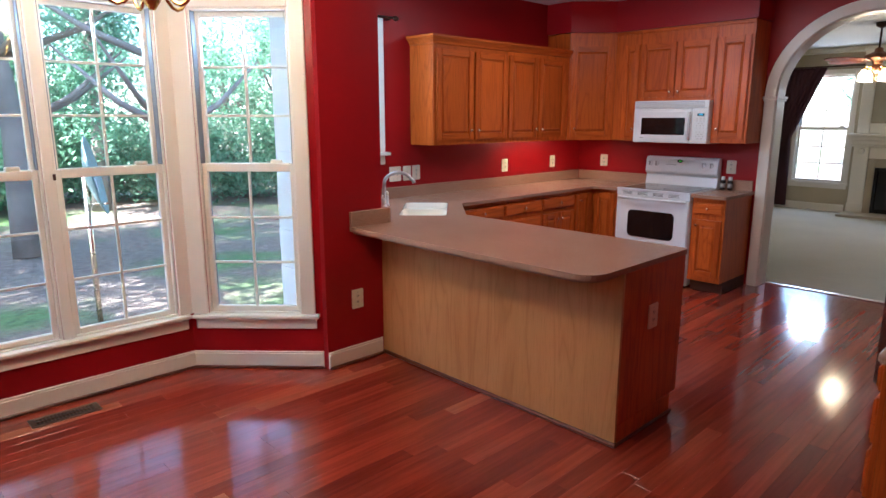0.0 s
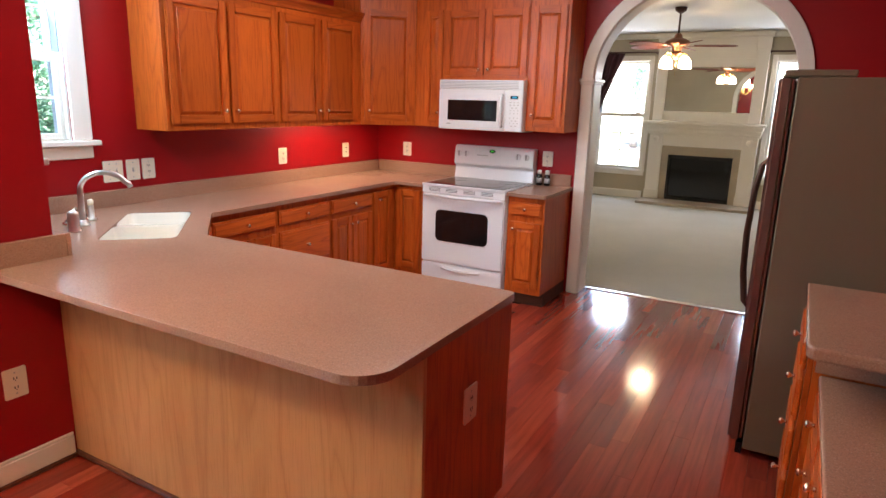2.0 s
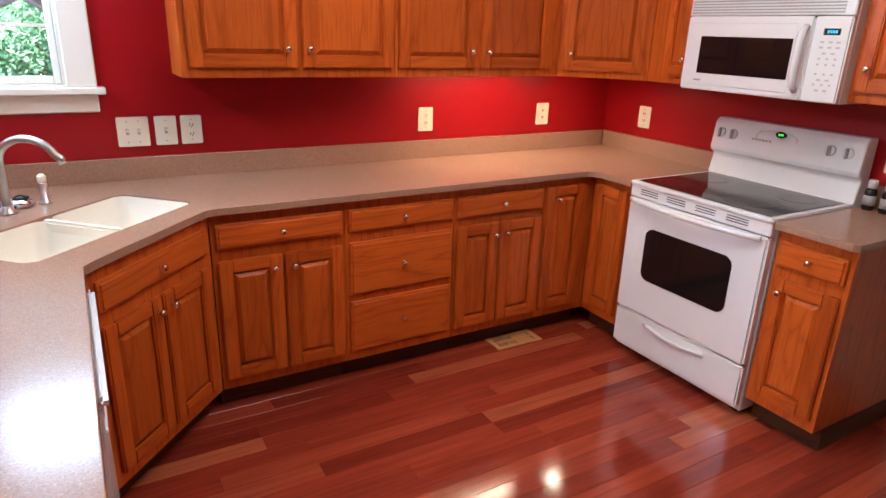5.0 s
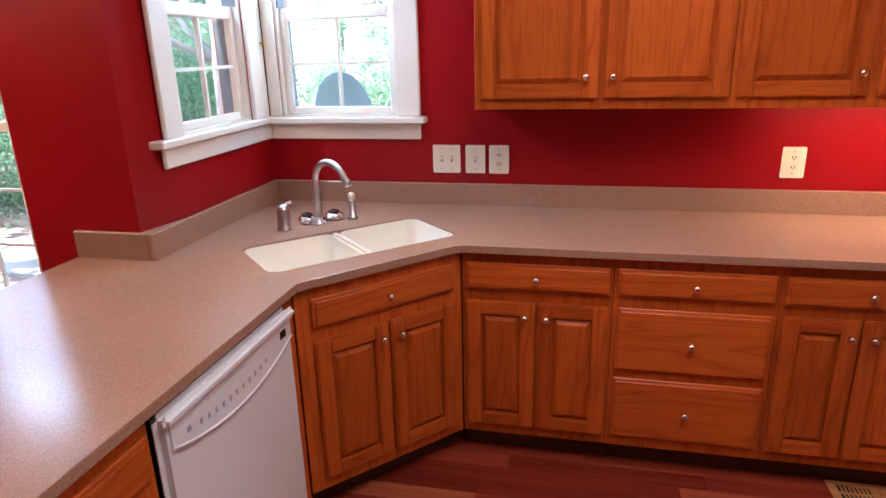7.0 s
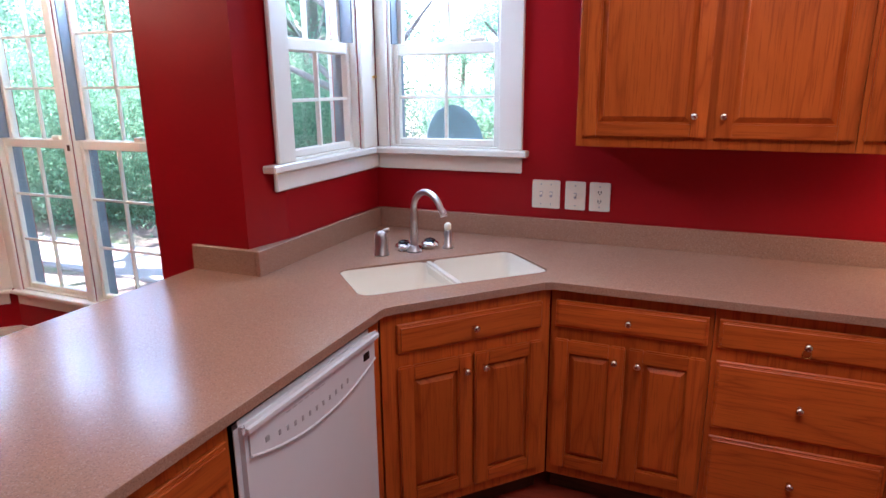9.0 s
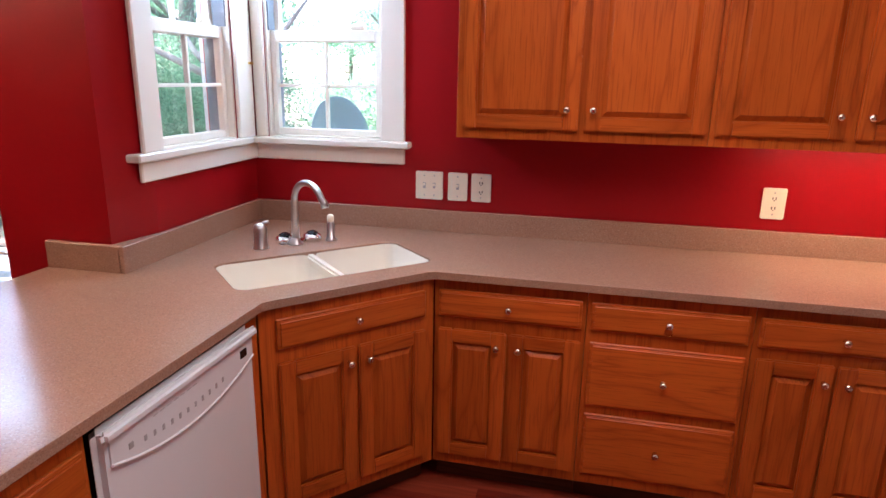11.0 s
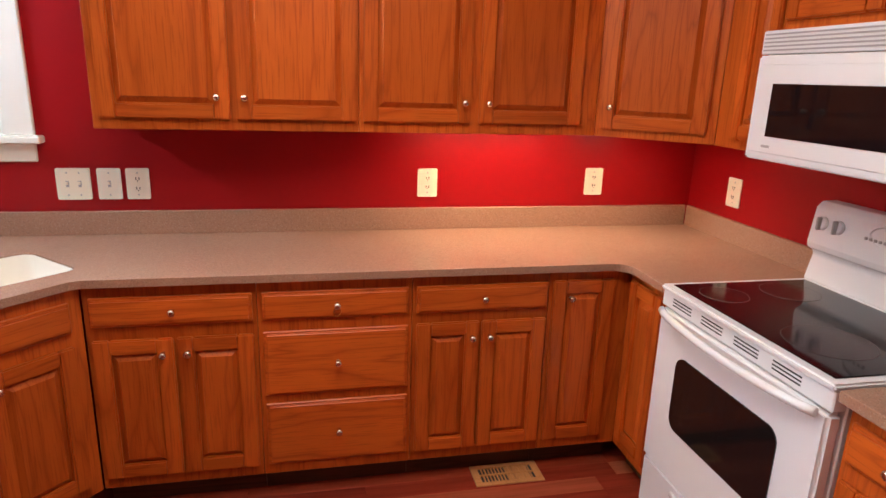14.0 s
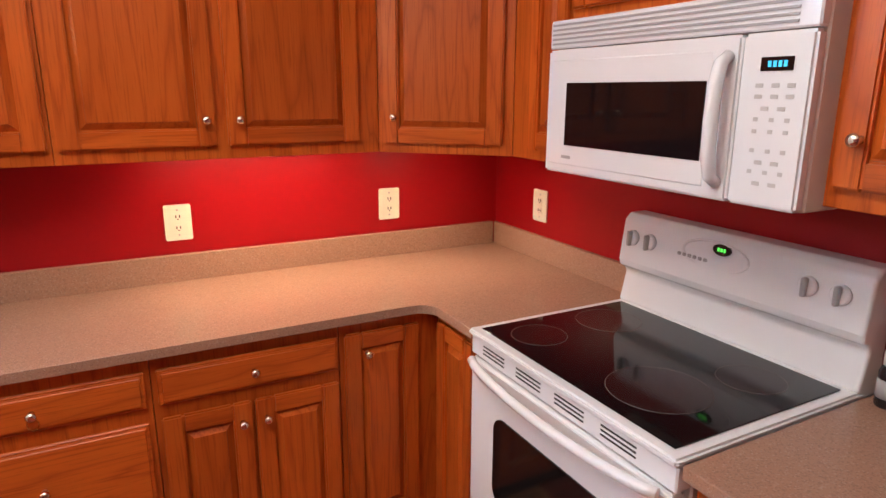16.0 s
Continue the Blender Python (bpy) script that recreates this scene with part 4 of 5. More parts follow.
# range
rg = thing("electric_range", "white freestanding electric range with a black glass cooktop", "range", pose(5.505, 3.190, 0, 0, 0, -90))
W = 0.758
boxpart("body", ENAMEL, rg, 0.0, W, 0.045, 0.645, 0.03, 0.905, 0.004)
for x in (0.05, W - 0.05):
    for y in (0.10, 0.58):
        boxpart("foot", BLACK, rg, x - 0.018, x + 0.018, y - 0.018, y + 0.018, 0.0, 0.031)
boxpart("drawer", ENAMEL, rg, 0.004, W - 0.004, 0.006, 0.044, 0.06, 0.258, 0.008, "", 2)
bm = bmesh.new()
tube(bm, [(0.20 + 0.36 * i / 12, 0.006 - 0.012 * math.sin(math.pi * i / 12), 0.222 - 0.012 * math.sin(math.pi * i / 12)) for i in range(13)], 0.010, 8)
part("drawer_grip", bm, ENAMEL, rg)
od = boxpart("oven_door", ENAMEL, rg, 0.004, W - 0.004, 0.0, 0.044, 0.264, 0.842, 0.010, "", 3)
bm = bmesh.new()
wl = []
for sx, sz, a in ((1, 1, 0), (-1, 1, 90), (-1, -1, 180), (1, -1, 270)):
    for i in range(6):
        t = radians(a + 90 * i / 5)
        wl.append((W / 2 + sx * 0.20 + 0.04 * math.cos(t), 0.585 + sz * 0.088 + 0.04 * math.sin(t)))
mid = []
for i, (x, z) in enumerate(wl):
    mid.append((x, z + (0.012 if z > 0.585 else -0.012) * (1 - ((x - W / 2) / 0.24) ** 2)))
prism(bm, [mid], 0.0, 0.006)
bm.transform(Matrix(((1, 0, 0, 0), (0, 0, -1, 0.002), (0, 1, 0, 0), (0, 0, 0, 1))))
bmesh.ops.recalc_face_normals(bm, faces=bm.faces[:])
part("oven_window", bm, OVENGLASS, od, "dark oven window with rounded corners")
bm = bmesh.new()
pts = [(0.03 + (W - 0.06) * i / 20, -0.012 - 0.038 * math.sin(math.pi * i / 20) ** 0.6, 0.838 - 0.004 * math.sin(math.pi * i / 20)) for i in range(21)]
tube(bm, pts, 0.013, 10)
part("handle", bm, ENAMEL, od)
fr = boxpart("vent_strip", ENAMEL, rg, 0.002, W - 0.002, 0.004, 0.046, 0.848, 0.905, 0.004)
for gx in (0.12, 0.28, 0.44, 0.60):
    for dz in (0.0, 0.011, 0.022):
        boxpart("vent_slot", SLOT, fr, gx - 0.052, gx + 0.052, 0.0025, 0.0055, 0.866 + dz, 0.870 + dz)
boxpart("cooktop_frame", ENAMEL, rg, -0.001, W + 0.001, -0.006, 0.600, 0.9055, 0.924, 0.006, "", 2)
ct = boxpart("cooktop_glass", BLACKGLASS, rg, 0.028, W - 0.028, 0.022, 0.545, 0.9245, 0.9275, 0.001)
for x, y, r in ((0.145, 0.135, 0.078), (0.145, 0.385, 0.095), (0.535, 0.180, 0.118), (0.60, 0.41, 0.078)):
    bm = bmesh.new()
    for rr in (r,):
        ring = [(rr, 0.0), (rr, 0.0006), (rr - 0.002, 0.0006), (rr - 0.002, 0.0)]
        lathe(bm, ring, pose(x, y, 0.9276), 48, 0, False)
    disc = part("burner_ring", bm, RING, ct)
    bm = bmesh.new()
    prism(bm, [[(x + (r - 0.0022) * math.cos(2 * math.pi * i / 40), y + (r - 0.0022) * math.sin(2 * math.pi * i / 40)) for i in range(40)]], 0.9276, 0.9279)
    part("burner_disc", bm, BURNER, disc, "dark reddish printed burner disc")
bm = bmesh.new()
prof = [(0.600, 0.905), (0.560, 0.926), (0.580, 1.020), (0.572, 1.035), (0.550, 1.045), (0.545, 1.065), (0.560, 1.190), (0.580, 1.212), (0.645, 1.212), (0.645, 0.905)]
v0 = [bm.verts.new((0.0, y, z)) for y, z in prof]
v1 = [bm.verts.new((W, y, z)) for y, z in prof]
for i in range(len(prof)):
    j = (i + 1) % len(prof)
    bm.faces.new((v0[i], v0[j], v1[j], v1[i]))
bm.faces.new(v0), bm.faces.new(v1)
bmesh.ops.recalc_face_normals(bm, faces=bm.faces[:])
bg = bevelled(part("backguard", bm, ENAMEL, rg), 0.012, 3, 25)
for x in (0.052, 0.122, 0.616, 0.693):
    bm = bmesh.new()
    lathe(bm, [(0.024, 0.0), (0.024, 0.006), (0.020, 0.012)], pose(x, 0.553, 1.140, 83), 20)
    k = part("knob", bm, ENAMEL, bg)
    boxpart("grip", GREYPRINT, k, x - 0.006, x + 0.006, 0.527, 0.545, 1.117, 1.163, 0.003)
bm = bmesh.new()
el = [(0.374 + 0.028 * math.cos(2 * math.pi * i / 24), 1.172 + 0.016 * math.sin(2 * math.pi * i / 24)) for i in range(24)]
prism(bm, [el], 0.0, 0.006)
bm.transform(Matrix(((1, 0, 0, 0), (0, 0, -1, 0.556), (0, 1, 0, 0), (0, 0, 0, 1))))
bmesh.ops.recalc_face_normals(bm, faces=bm.faces[:])
ck_bm = bm
bm = bmesh.new()
tube(bm, [(0.350 + 0.105 * math.cos(2 * math.pi * i / 32), 0.5540, 1.150 + 0.040 * math.sin(2 * math.pi * i / 32)) for i in range(33)], 0.0035, 8)
part("bezel", bm, ENAMEL, bg, "raised white oval round the clock")
bm = ck_bm
ck = part("clock", bm, BLACK, bg, "small black oval clock")
for i in range(3):
    boxpart("digit_bar", CLOCKGLOW, ck, 0.362 + 0.0095 * i, 0.368 + 0.0095 * i, 0.5487, 0.5497, 1.167, 1.177)
for i in range(6):
    u = 0.235 + 0.018 * i
    boxpart("button", GREYPRINT, bg, u - 0.006, u + 0.006, 0.548, 0.553, 1.128, 1.138, 0.002)

# microwave above the range
mw = thing("microwave", "white over-the-range microwave with a dark window", "microwave", pose(5.735, 3.180, 0, 0, 0, -90))
MW = 0.752
boxpart("body", ENAMEL_WARM, mw, 0.0, MW, 0.030, STOVEX - 5.735 - 0.002, 1.362, 1.762, 0.004)
gr = boxpart("vent_grille", ENAMEL, mw, 0.0, MW, 0.004, 0.030, 1.690, 1.762, 0.004)
for i in range(5):
    boxpart("slat", GREYPRINT, gr, 0.012, MW - 0.04, 0.0015, 0.0035, 1.700 + 0.0118 * i, 1.705 + 0.0118 * i)
md = boxpart("door", ENAMEL, mw, 0.0, 0.604, 0.0, 0.029, 1.364, 1.687, 0.006, "", 2)
boxpart("door_panel", ENAMEL, md, 0.022, 0.545, -0.003, 0.001, 1.388, 1.660, 0.003)
boxpart("window", BLACKGLASS, md, 0.088, 0.535, -0.0055, -0.003, 1.440, 1.602, 0.001, "dark microwave window")
boxpart("logo_bar", GREYPRINT, md, 0.078, 0.115, -0.0042, -0.003, 1.405, 1.413)
bm = bmesh.new()
tube(bm, [(0.580, -0.002, 1.400), (0.580, -0.024, 1.415), (0.580, -0.034, 1.46), (0.580, -0.036, 1.525), (0.580, -0.034, 1.59), (0.580, -0.024, 1.635), (0.580, -0.002, 1.650)], [0.012, 0.014, 0.015, 0.015, 0.015, 0.014, 0.012], 12)
part("handle", bm, ENAMEL, md)
cpn = boxpart("control_panel", ENAMEL, mw, 0.606, MW, 0.0, 0.029, 1.364, 1.687, 0.006, "", 2)
dsp = boxpart("display", BLACKGLASS, cpn, 0.650, 0.716, -0.0025, 0.0, 1.618, 1.643, 0.001)
for i in range(4):
    boxpart("digit_bar", BLUEGLOW, dsp, 0.666 + 0.0105 * i, 0.673 + 0.0105 * i, -0.0033, -0.0027, 1.625, 1.636)
for r, z in enumerate((1.592, 1.572, 1.550, 1.530, 1.508, 1.472, 1.450, 1.432, 1.410)):
    for u in ((0.652, 0.685, 0.716) if r not in (2, 6, 8) else (0.668, 0.702)):
        big = 0.008 if r in (0, 1, 2, 6, 8) else 0.005
        boxpart("key", KEYPRINT, cpn, u - big, u + big, -0.0014, -0.0004, z - 0.0038, z + 0.0038, 0.0004)

# refrigerator
fg = thing("refrigerator", "tall side-by-side refrigerator with taupe sides and steel doors", "refrigerator", pose(4.99, 0.600, 0, 0, 0, 180))
FW = 0.90
boxpart("body", STEEL, fg, 0.0, FW, 0.070, 0.80, 0.03, 1.735, 0.006)
boxpart("base_grille", BLACK, fg, 0.01, FW - 0.01, 0.04, 0.069, 0.0, 0.055)
boxpart("hinge_cover", STEEL, fg, 0.62, FW - 0.01, 0.02, 0.28, 1.7355, 1.765, 0.006)
for x0, x1, hx in ((0.0, 0.515, 0.475), (0.52, FW, 0.565)):
    d = boxpart("door", STEEL_FRONT, fg, x0, x1, 0.0, 0.062, 0.06, 1.745, 0.016, "", 3)
    bm = bmesh.new()
    tube(bm, [(hx, 0.005, 0.62), (hx, -0.030, 0.66), (hx, -0.050, 0.80), (hx, -0.058, 1.0), (hx, -0.050, 1.2), (hx, -0.030, 1.34), (hx, 0.005, 1.38)], [0.010, 0.012, 0.013, 0.013, 0.013, 0.012, 0.010], 10)
    part("handle", bm, BRONZE, d, "curved dark bar handle")

# ---- desk side ----
RX = 0.36
c = cabinet("drawer_cabinet", "honey oak drawer cabinet beside the refrigerator", pose(3.875, RX, 0, 0, 0, 180), 0.50, KICK, ZT, 0.60, [("drawer", 0.02, 0.48, 0.737, 0.842, (0.25, 0.79)), ("drawer", 0.02, 0.48, 0.545, 0.70, (0.25, 0.622)), ("drawer", 0.02, 0.48, 0.35, 0.51, (0.25, 0.43)), ("drawer", 0.02, 0.48, 0.155, 0.315, (0.25, 0.235))], GB)
wt3 = thing("worktop", "short speckled beige worktop beside the refrigerator", "worktop", pose(0, 0, 0))
bm = bmesh.new()
prism(bm, [[(3.08, SOUTH + 0.002), (3.895, SOUTH + 0.002), (3.895, 0.380), *arc(3.11, 0.350, 0.03, 90, 180, 4)]], CZ0, CZ1 + 0.012)
bevelled(part("counter_slab", bm, COUNTER, wt3), 0.010, 3)
boxpart("end_panel", COUNTER, wt3, 3.345, 3.373, SOUTH + 0.01, 0.335, 0.755, CZ0 - 0.001)
c = cabinet("desk", "honey oak built-in desk with drawers and a speckled top", pose(3.37, 0.30, 0, 0, 0, 180), 0.81, KICK, 0.718, 0.565, [("drawer", 0.02, 0.40, 0.60, 0.70, (0.21, 0.65)), ("drawer", 0.42, 0.79, 0.60, 0.70, (0.60, 0.65)), ("drawer", 0.02, 0.40, 0.385, 0.57, (0.21, 0.48)), ("drawer", 0.02, 0.40, 0.155, 0.355, (0.21, 0.25)), ("drawer", 0.42, 0.79, 0.385, 0.57, (0.60, 0.48)), ("drawer", 0.42, 0.79, 0.155, 0.355, (0.60, 0.25))], GB)
bm = bmesh.new()
prism(bm, [[(2.53, SOUTH + 0.002), (3.343, SOUTH + 0.002), (3.343, 0.322), *arc(2.56, 0.292, 0.03, 90, 180, 4)]], 0.719, 0.752)
bm.transform(pose(3.37, 0.30, 0, 0, 0, 180).inverted())
bevelled(part("slab", bm, COUNTER, c, "speckled beige desk slab"), 0.010, 3)

# ---- small fixtures on walls ----
def wall_plate(label, m, gangs, kind):
    """An ivory plate; x across, y into the wall, z up, about its middle."""
    w = 0.090 + 0.038 * (gangs - 1)
    o = thing("outlet" if kind == "outlet" else "light_switch", label, "outlet" if kind == "outlet" else "switch", m)
    bm = bmesh.new()
    r = 0.007
    prism(bm, [[*arc(w / 2 - r, 0.064 - r, r, 0, 90, 4), *arc(r - w / 2, 0.064 - r, r, 90, 180, 4), *arc(r - w / 2, r - 0.064, r, 180, 270, 4), *arc(w / 2 - r, r - 0.064, r, 270, 360, 4)]], 0.001, 0.0065)
    bm.transform(Matrix(((1, 0, 0, 0), (0, 0, -1, 0), (0, 1, 0, 0), (0, 0, 0, 1))))
    bmesh.ops.recalc_face_normals(bm, faces=bm.faces[:])
    bevelled(part("plate", bm, PLATE, o), 0.003, 2, 60)
    for g in range(gangs):
        x = (g - (gangs - 1) / 2) * 0.046
        if kind == "outlet":
            for z in (-0.020, 0.020):
                bm = bmesh.new()
                bx(bm, x - 0.016, x + 0.016, -0.0085, -0.006, z - 0.013, z + 0.013, 0.004, 0, 2)
                s = part("socket", bm, PLATE, o)
                boxpart("earth_hole", SLOT, s, x - 0.0024, x + 0.0024, -0.0092, -0.0084, z - 0.0095, z - 0.0052, 0.001)
                for dx in (-0.006, 0.006):
                    boxpart("slot", SLOT, s, x + dx - 0.0020, x + dx + 0.0020, -0.0092, -0.0084, z - 0.003, z + 0.007)
        else:
            boxpart("surround", GREYPRINT, o, x - 0.006, x + 0.006, -0.0072, -0.0063, -0.013, 0.013)
            boxpart("toggle", PLATE, o, x - 0.004, x + 0.004, -0.017, -0.007, -0.002, 0.010, 0.0015)
        for z in (-0.045, 0.045):
            boxpart("screw", GREYPRINT, o, x - 0.003, x + 0.003, -0.0072, -0.0062, z - 0.003, z + 0.003, 0.001)
    return o


wall_plate("ivory double light switch on the red wall", pose(3.381, BACK, 1.124), 2, "switch")
wall_plate("ivory single light switch on the red wall", pose(3.514, BACK, 1.124), 1, "switch")
wall_plate("ivory outlet on the red wall beside the switches", pose(3.622, BACK, 1.124), 1, "outlet")
wall_plate("ivory outlet above the worktop", pose(4.834, BACK, 1.126), 1, "outlet")
wall_plate("ivory outlet above the worktop near the corner", pose(5.642, BACK, 1.130), 1, "outlet")
wall_plate("ivory outlet above the worktop beside the range", pose(STOVEX, 3.762, 1.133, 0, 0, -90), 1, "outlet")
wall_plate("ivory outlet above the worktop beside the arch", pose(STOVEX, 2.345, 1.133, 0, 0, -90), 1, "outlet")
wall_plate("ivory outlet low on the red wall beside the peninsula", pose(2.252, COL, 0.43), 1, "outlet")
wall_plate("ivory outlet on the oak end panel of the peninsula", pose(2.775, 1.330, 0.615), 1, "outlet")


def spice_bottle(x, y, label):
    o = thing("spice_bottle", label, "bottle", pose(x, y, CZ1), "bottles beside the range")
    bm = bmesh.new()
    lathe(bm, [(0.022, 0.0), (0.024, 0.004), (0.024, 0.080), (0.018, 0.095)], Matrix(), 18)
    part("jar", bm, BLACK, o)
    bm = bmesh.new()
    lathe(bm, [(0.0246, 0.022), (0.0246, 0.064)], Matrix(), 18)
    part("paper_label", bm, GREYPRINT, o, "grey printed label")
    bm = bmesh.new()
    lathe(bm, [(0.019, 0.0955), (0.019, 0.124), (0.016, 0.130)], Matrix(), 18)
    part("cap", bm, ENAMEL, o, "white cap")


spice_bottle(6.085, 2.382, "small dark spice bottle with a white cap")
spice_bottle(6.085, 2.312, "small dark spice bottle with a white cap")


def floor_register(label, m, w, d, material, cells, half=False):
    o = thing("floor_vent", label, "vent", m)
    bm = bmesh.new()
    for a in ((-w / 2, w / 2, -d / 2, -d / 2 + 0.022), (-w / 2, w / 2, d / 2 - 0.022, d / 2), (-w / 2, -w / 2 + 0.03, -d / 2 + 0.022, d / 2 - 0.022), (w / 2 - 0.03, w / 2, -d / 2 + 0.022, d / 2 - 0.022)):
        bx(bm, *a, 0.0005, 0.007, 0.0015)
    part("frame", bm, material, o)
    boxpart("duct", SLOT, o, -w / 2 + 0.03, w / 2 - 0.03, -d / 2 + 0.022, d / 2 - 0.022, 0.0004, 0.0012)
    n = cells
    for i in range(1, n):
        x = -w / 2 + 0.03 + (w - 0.06) * i / n
        boxpart("slat", material, o, x - 0.0026, x + 0.0026, -d / 2 + 0.022, d / 2 - 0.022, 0.0013, 0.006)
    boxpart("slat", material, o, -w / 2 + 0.03, w / 2 - 0.03, -0.004, 0.004, 0.0018, 0.0065)
    if half:
        boxpart("damper", material, o, 0.0, w / 2 - 0.05, -d / 2 + 0.022, d / 2 - 0.022, 0.0013, 0.0040)
    return o


floor_register("pale oak floor vent in front of the base cabinets", pose(5.087, 3.492, 0), 0.29, 0.135, PALE_OAK, 16, True)
floor_register("dark metal floor vent below the bay window", pose(0.60, 3.60, 0), 0.34, 0.12, BRONZE, 16)

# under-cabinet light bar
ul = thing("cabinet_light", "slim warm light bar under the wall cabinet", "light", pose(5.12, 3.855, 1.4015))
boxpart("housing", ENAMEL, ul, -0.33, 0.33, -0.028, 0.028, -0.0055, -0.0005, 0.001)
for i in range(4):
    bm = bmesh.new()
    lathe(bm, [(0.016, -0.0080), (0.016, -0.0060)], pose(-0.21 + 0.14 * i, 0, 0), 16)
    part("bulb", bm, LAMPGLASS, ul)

# unseen puck, added as the body of the corner's fill light
pk = thing("cabinet_light", "unseen warm puck light added under the corner wall cabinet", "light", pose(5.75, 3.78, UB + 0.030))
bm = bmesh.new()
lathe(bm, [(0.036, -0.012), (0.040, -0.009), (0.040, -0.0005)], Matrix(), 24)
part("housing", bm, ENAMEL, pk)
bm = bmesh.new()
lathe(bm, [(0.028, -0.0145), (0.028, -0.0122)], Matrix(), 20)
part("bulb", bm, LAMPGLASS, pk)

# kitchen ceiling light
cl = thing("ceiling_light", "rectangular white ceiling light with a lit diffuser", "light", pose(4.30, 2.40, H))
boxpart("frame", WHITE, cl, -0.60, 0.60, -0.80, 0.80, -0.10, -0.002, 0.01)
boxpart("diffuser", TUBEGLASS, cl, -0.54, 0.54, -0.74, 0.74, -0.118, -0.1005, 0.006)

# curtain rod stub beside the sink window
cr = thing("curtain_rod", "short dark curtain rod on brackets above the sink window", "curtain rod", pose(2.88, BACK, 2.397))
bm = bmesh.new()
tube(bm, [(-0.33, -0.06, 0), (0.485, -0.06, 0)], 0.010, 10)
part("rod", bm, BRONZE, cr)
for x in (-0.33, 0.485):
    bm = bmesh.new()
    lathe(bm, [(0.010, -0.03), (0.020, -0.012), (0.022, 0.0), (0.018, 0.014), (0.008, 0.026)], pose(x, -0.06, 0, 0, 90), 14)
    part("finial", bm, BRONZE, cr)
for x in (-0.28, 0.42):
    boxpart("bracket", BRONZE, cr, x - 0.008, x + 0.008, -0.068, -0.0005, -0.016, -0.008, 0.002)
tagged(boxpart("window_latch", BRASS, None, 0, 0.03, -0.014, 0, 0, 0.012, 0.003), "small brass latch on the white window corner", "latch").matrix_basis = mk @ pose(lk - 0.06, -0.021, 1.645)


# chandelier over the breakfast corner
def chandelier():
    o = thing("chandelier", "polished brass chandelier with lit glass shades", "chandelier", pose(0.80, 2.36, H - 0.10))
    bm = bmesh.new()
    lathe(bm, [(0.02, 0.065), (0.055, 0.08), (0.06, 0.0995)], Matrix(), 20)
    part("canopy", bm, BRASS, o)
    bm = bmesh.new()
    tube(bm, [(0, 0, 0.07), (0, 0, -0.36)], 0.006, 8)
    part("stem", bm, BRASS, o)
    bm = bmesh.new()
    lathe(bm, [(0.010, -0.66), (0.03, -0.63), (0.045, -0.58), (0.025, -0.52), (0.04, -0.45), (0.012, -0.36)], Matrix(), 20)
    part("body", bm, BRASS, o)
    for k in range(5):
        a = radians(72 * k + 20)
        bm = bmesh.new()
        pts = [(0.03 + 0.21 * s, -0.55 - 0.12 * math.sin(math.pi * min(1, s * 1.15)) + 0.06 * s) for s in [i / 10 for i in range(11)]]
        tube(bm, [(r * math.cos(a), r * math.sin(a), z) for r, z in pts], 0.007, 8)
        arm = part("arm", bm, BRASS, o)
        x, y, z = 0.24 * math.cos(a), 0.24 * math.sin(a), pts[-1][1]
        bm = bmesh.new()
        lathe(bm, [(0.012, -0.02), (0.022, 0.0), (0.018, 0.02)], pose(x, y, z), 14)
        lathe(bm, [(0.003, -0.085), (0.008, -0.07), (0.011, -0.05), (0.006, -0.035), (0.012, -0.0205)], pose(x, y, z), 12)
        part("cup", bm, BRASS, arm)
        bm = bmesh.new()
        lathe(bm, [(0.020, 0.021), (0.045, 0.06), (0.050, 0.10), (0.062, 0.13)], pose(x, y, z), 18)
        part("shade", bm, LAMPGLASS, arm, "lit frosted glass shade")


chandelier()

# ---- living room ----
LX = 12.30
LN, LS = 4.35, -0.95
holed_wall("wall_living_north", (AX1, LN), (LX + 0.15, LN), 0.15, TAN, (), "tan painted living room wall")
holed_wall("wall_living_south", (LX + 0.15, LS), (AX1, LS), 0.15, TAN, (), "tan painted living room wall")
WZ0, WZ1 = 0.50, 2.32
ob, mf, lf = holed_wall("wall_living_east", (LX, LN), (LX, LS), 0.15, TAN, [(0.66, 1.46, WZ0, WZ1), (3.36, 4.16, WZ0, WZ1)], "tan painted living room wall with the fireplace")
for i, (a, b) in enumerate(((0.66, 1.46), (3.36, 4.16))):
    double_hung(f"window_{7 + i}", mf, a, b, WZ0, WZ1, 1.42, 2, 3, "tall white living room window with gridded panes")
    casing(f"trim_living_{1 + i}", mf, [(a - 0.07, a, -0.018, 0, WZ0, WZ1 + 0.08), (b, b + 0.07, -0.018, 0, WZ0, WZ1 + 0.08), (a, b, -0.018, 0, WZ1, WZ1 + 0.08), (a - 0.08, b + 0.08, -0.045, 0, WZ0 - 0.03, WZ0), (a - 0.06, b + 0.06, -0.016, 0, WZ0 - 0.10, WZ0 - 0.03)], "white living room window casing")
bm = bmesh.new()
for p, q in (((LX, LN), (LX, 2.83)), ((LX, 1.02), (LX, LS)), ((AX1, LN), (LX, LN))):
    base_run(bm, p, q, 0.12)
tagged(part("baseboard_living", bm, WHITE), "white living room baseboard", "", "", "structure")
solid("trim_crown_living", WHITE, [(LX - 0.07, LX - 0.001, LS, LN, H - 0.09, H), (AX1 + 0.001, LX, LN - 0.07, LN - 0.001, H - 0.09, H)], "white crown moulding in the living room", "structure", 0.02)
solid("floor_carpet", CARPET, [(6.378, LX + 0.1, LS - 0.05, LN + 0.05, -0.05, 0.006)], "pale grey-green living room carpet")

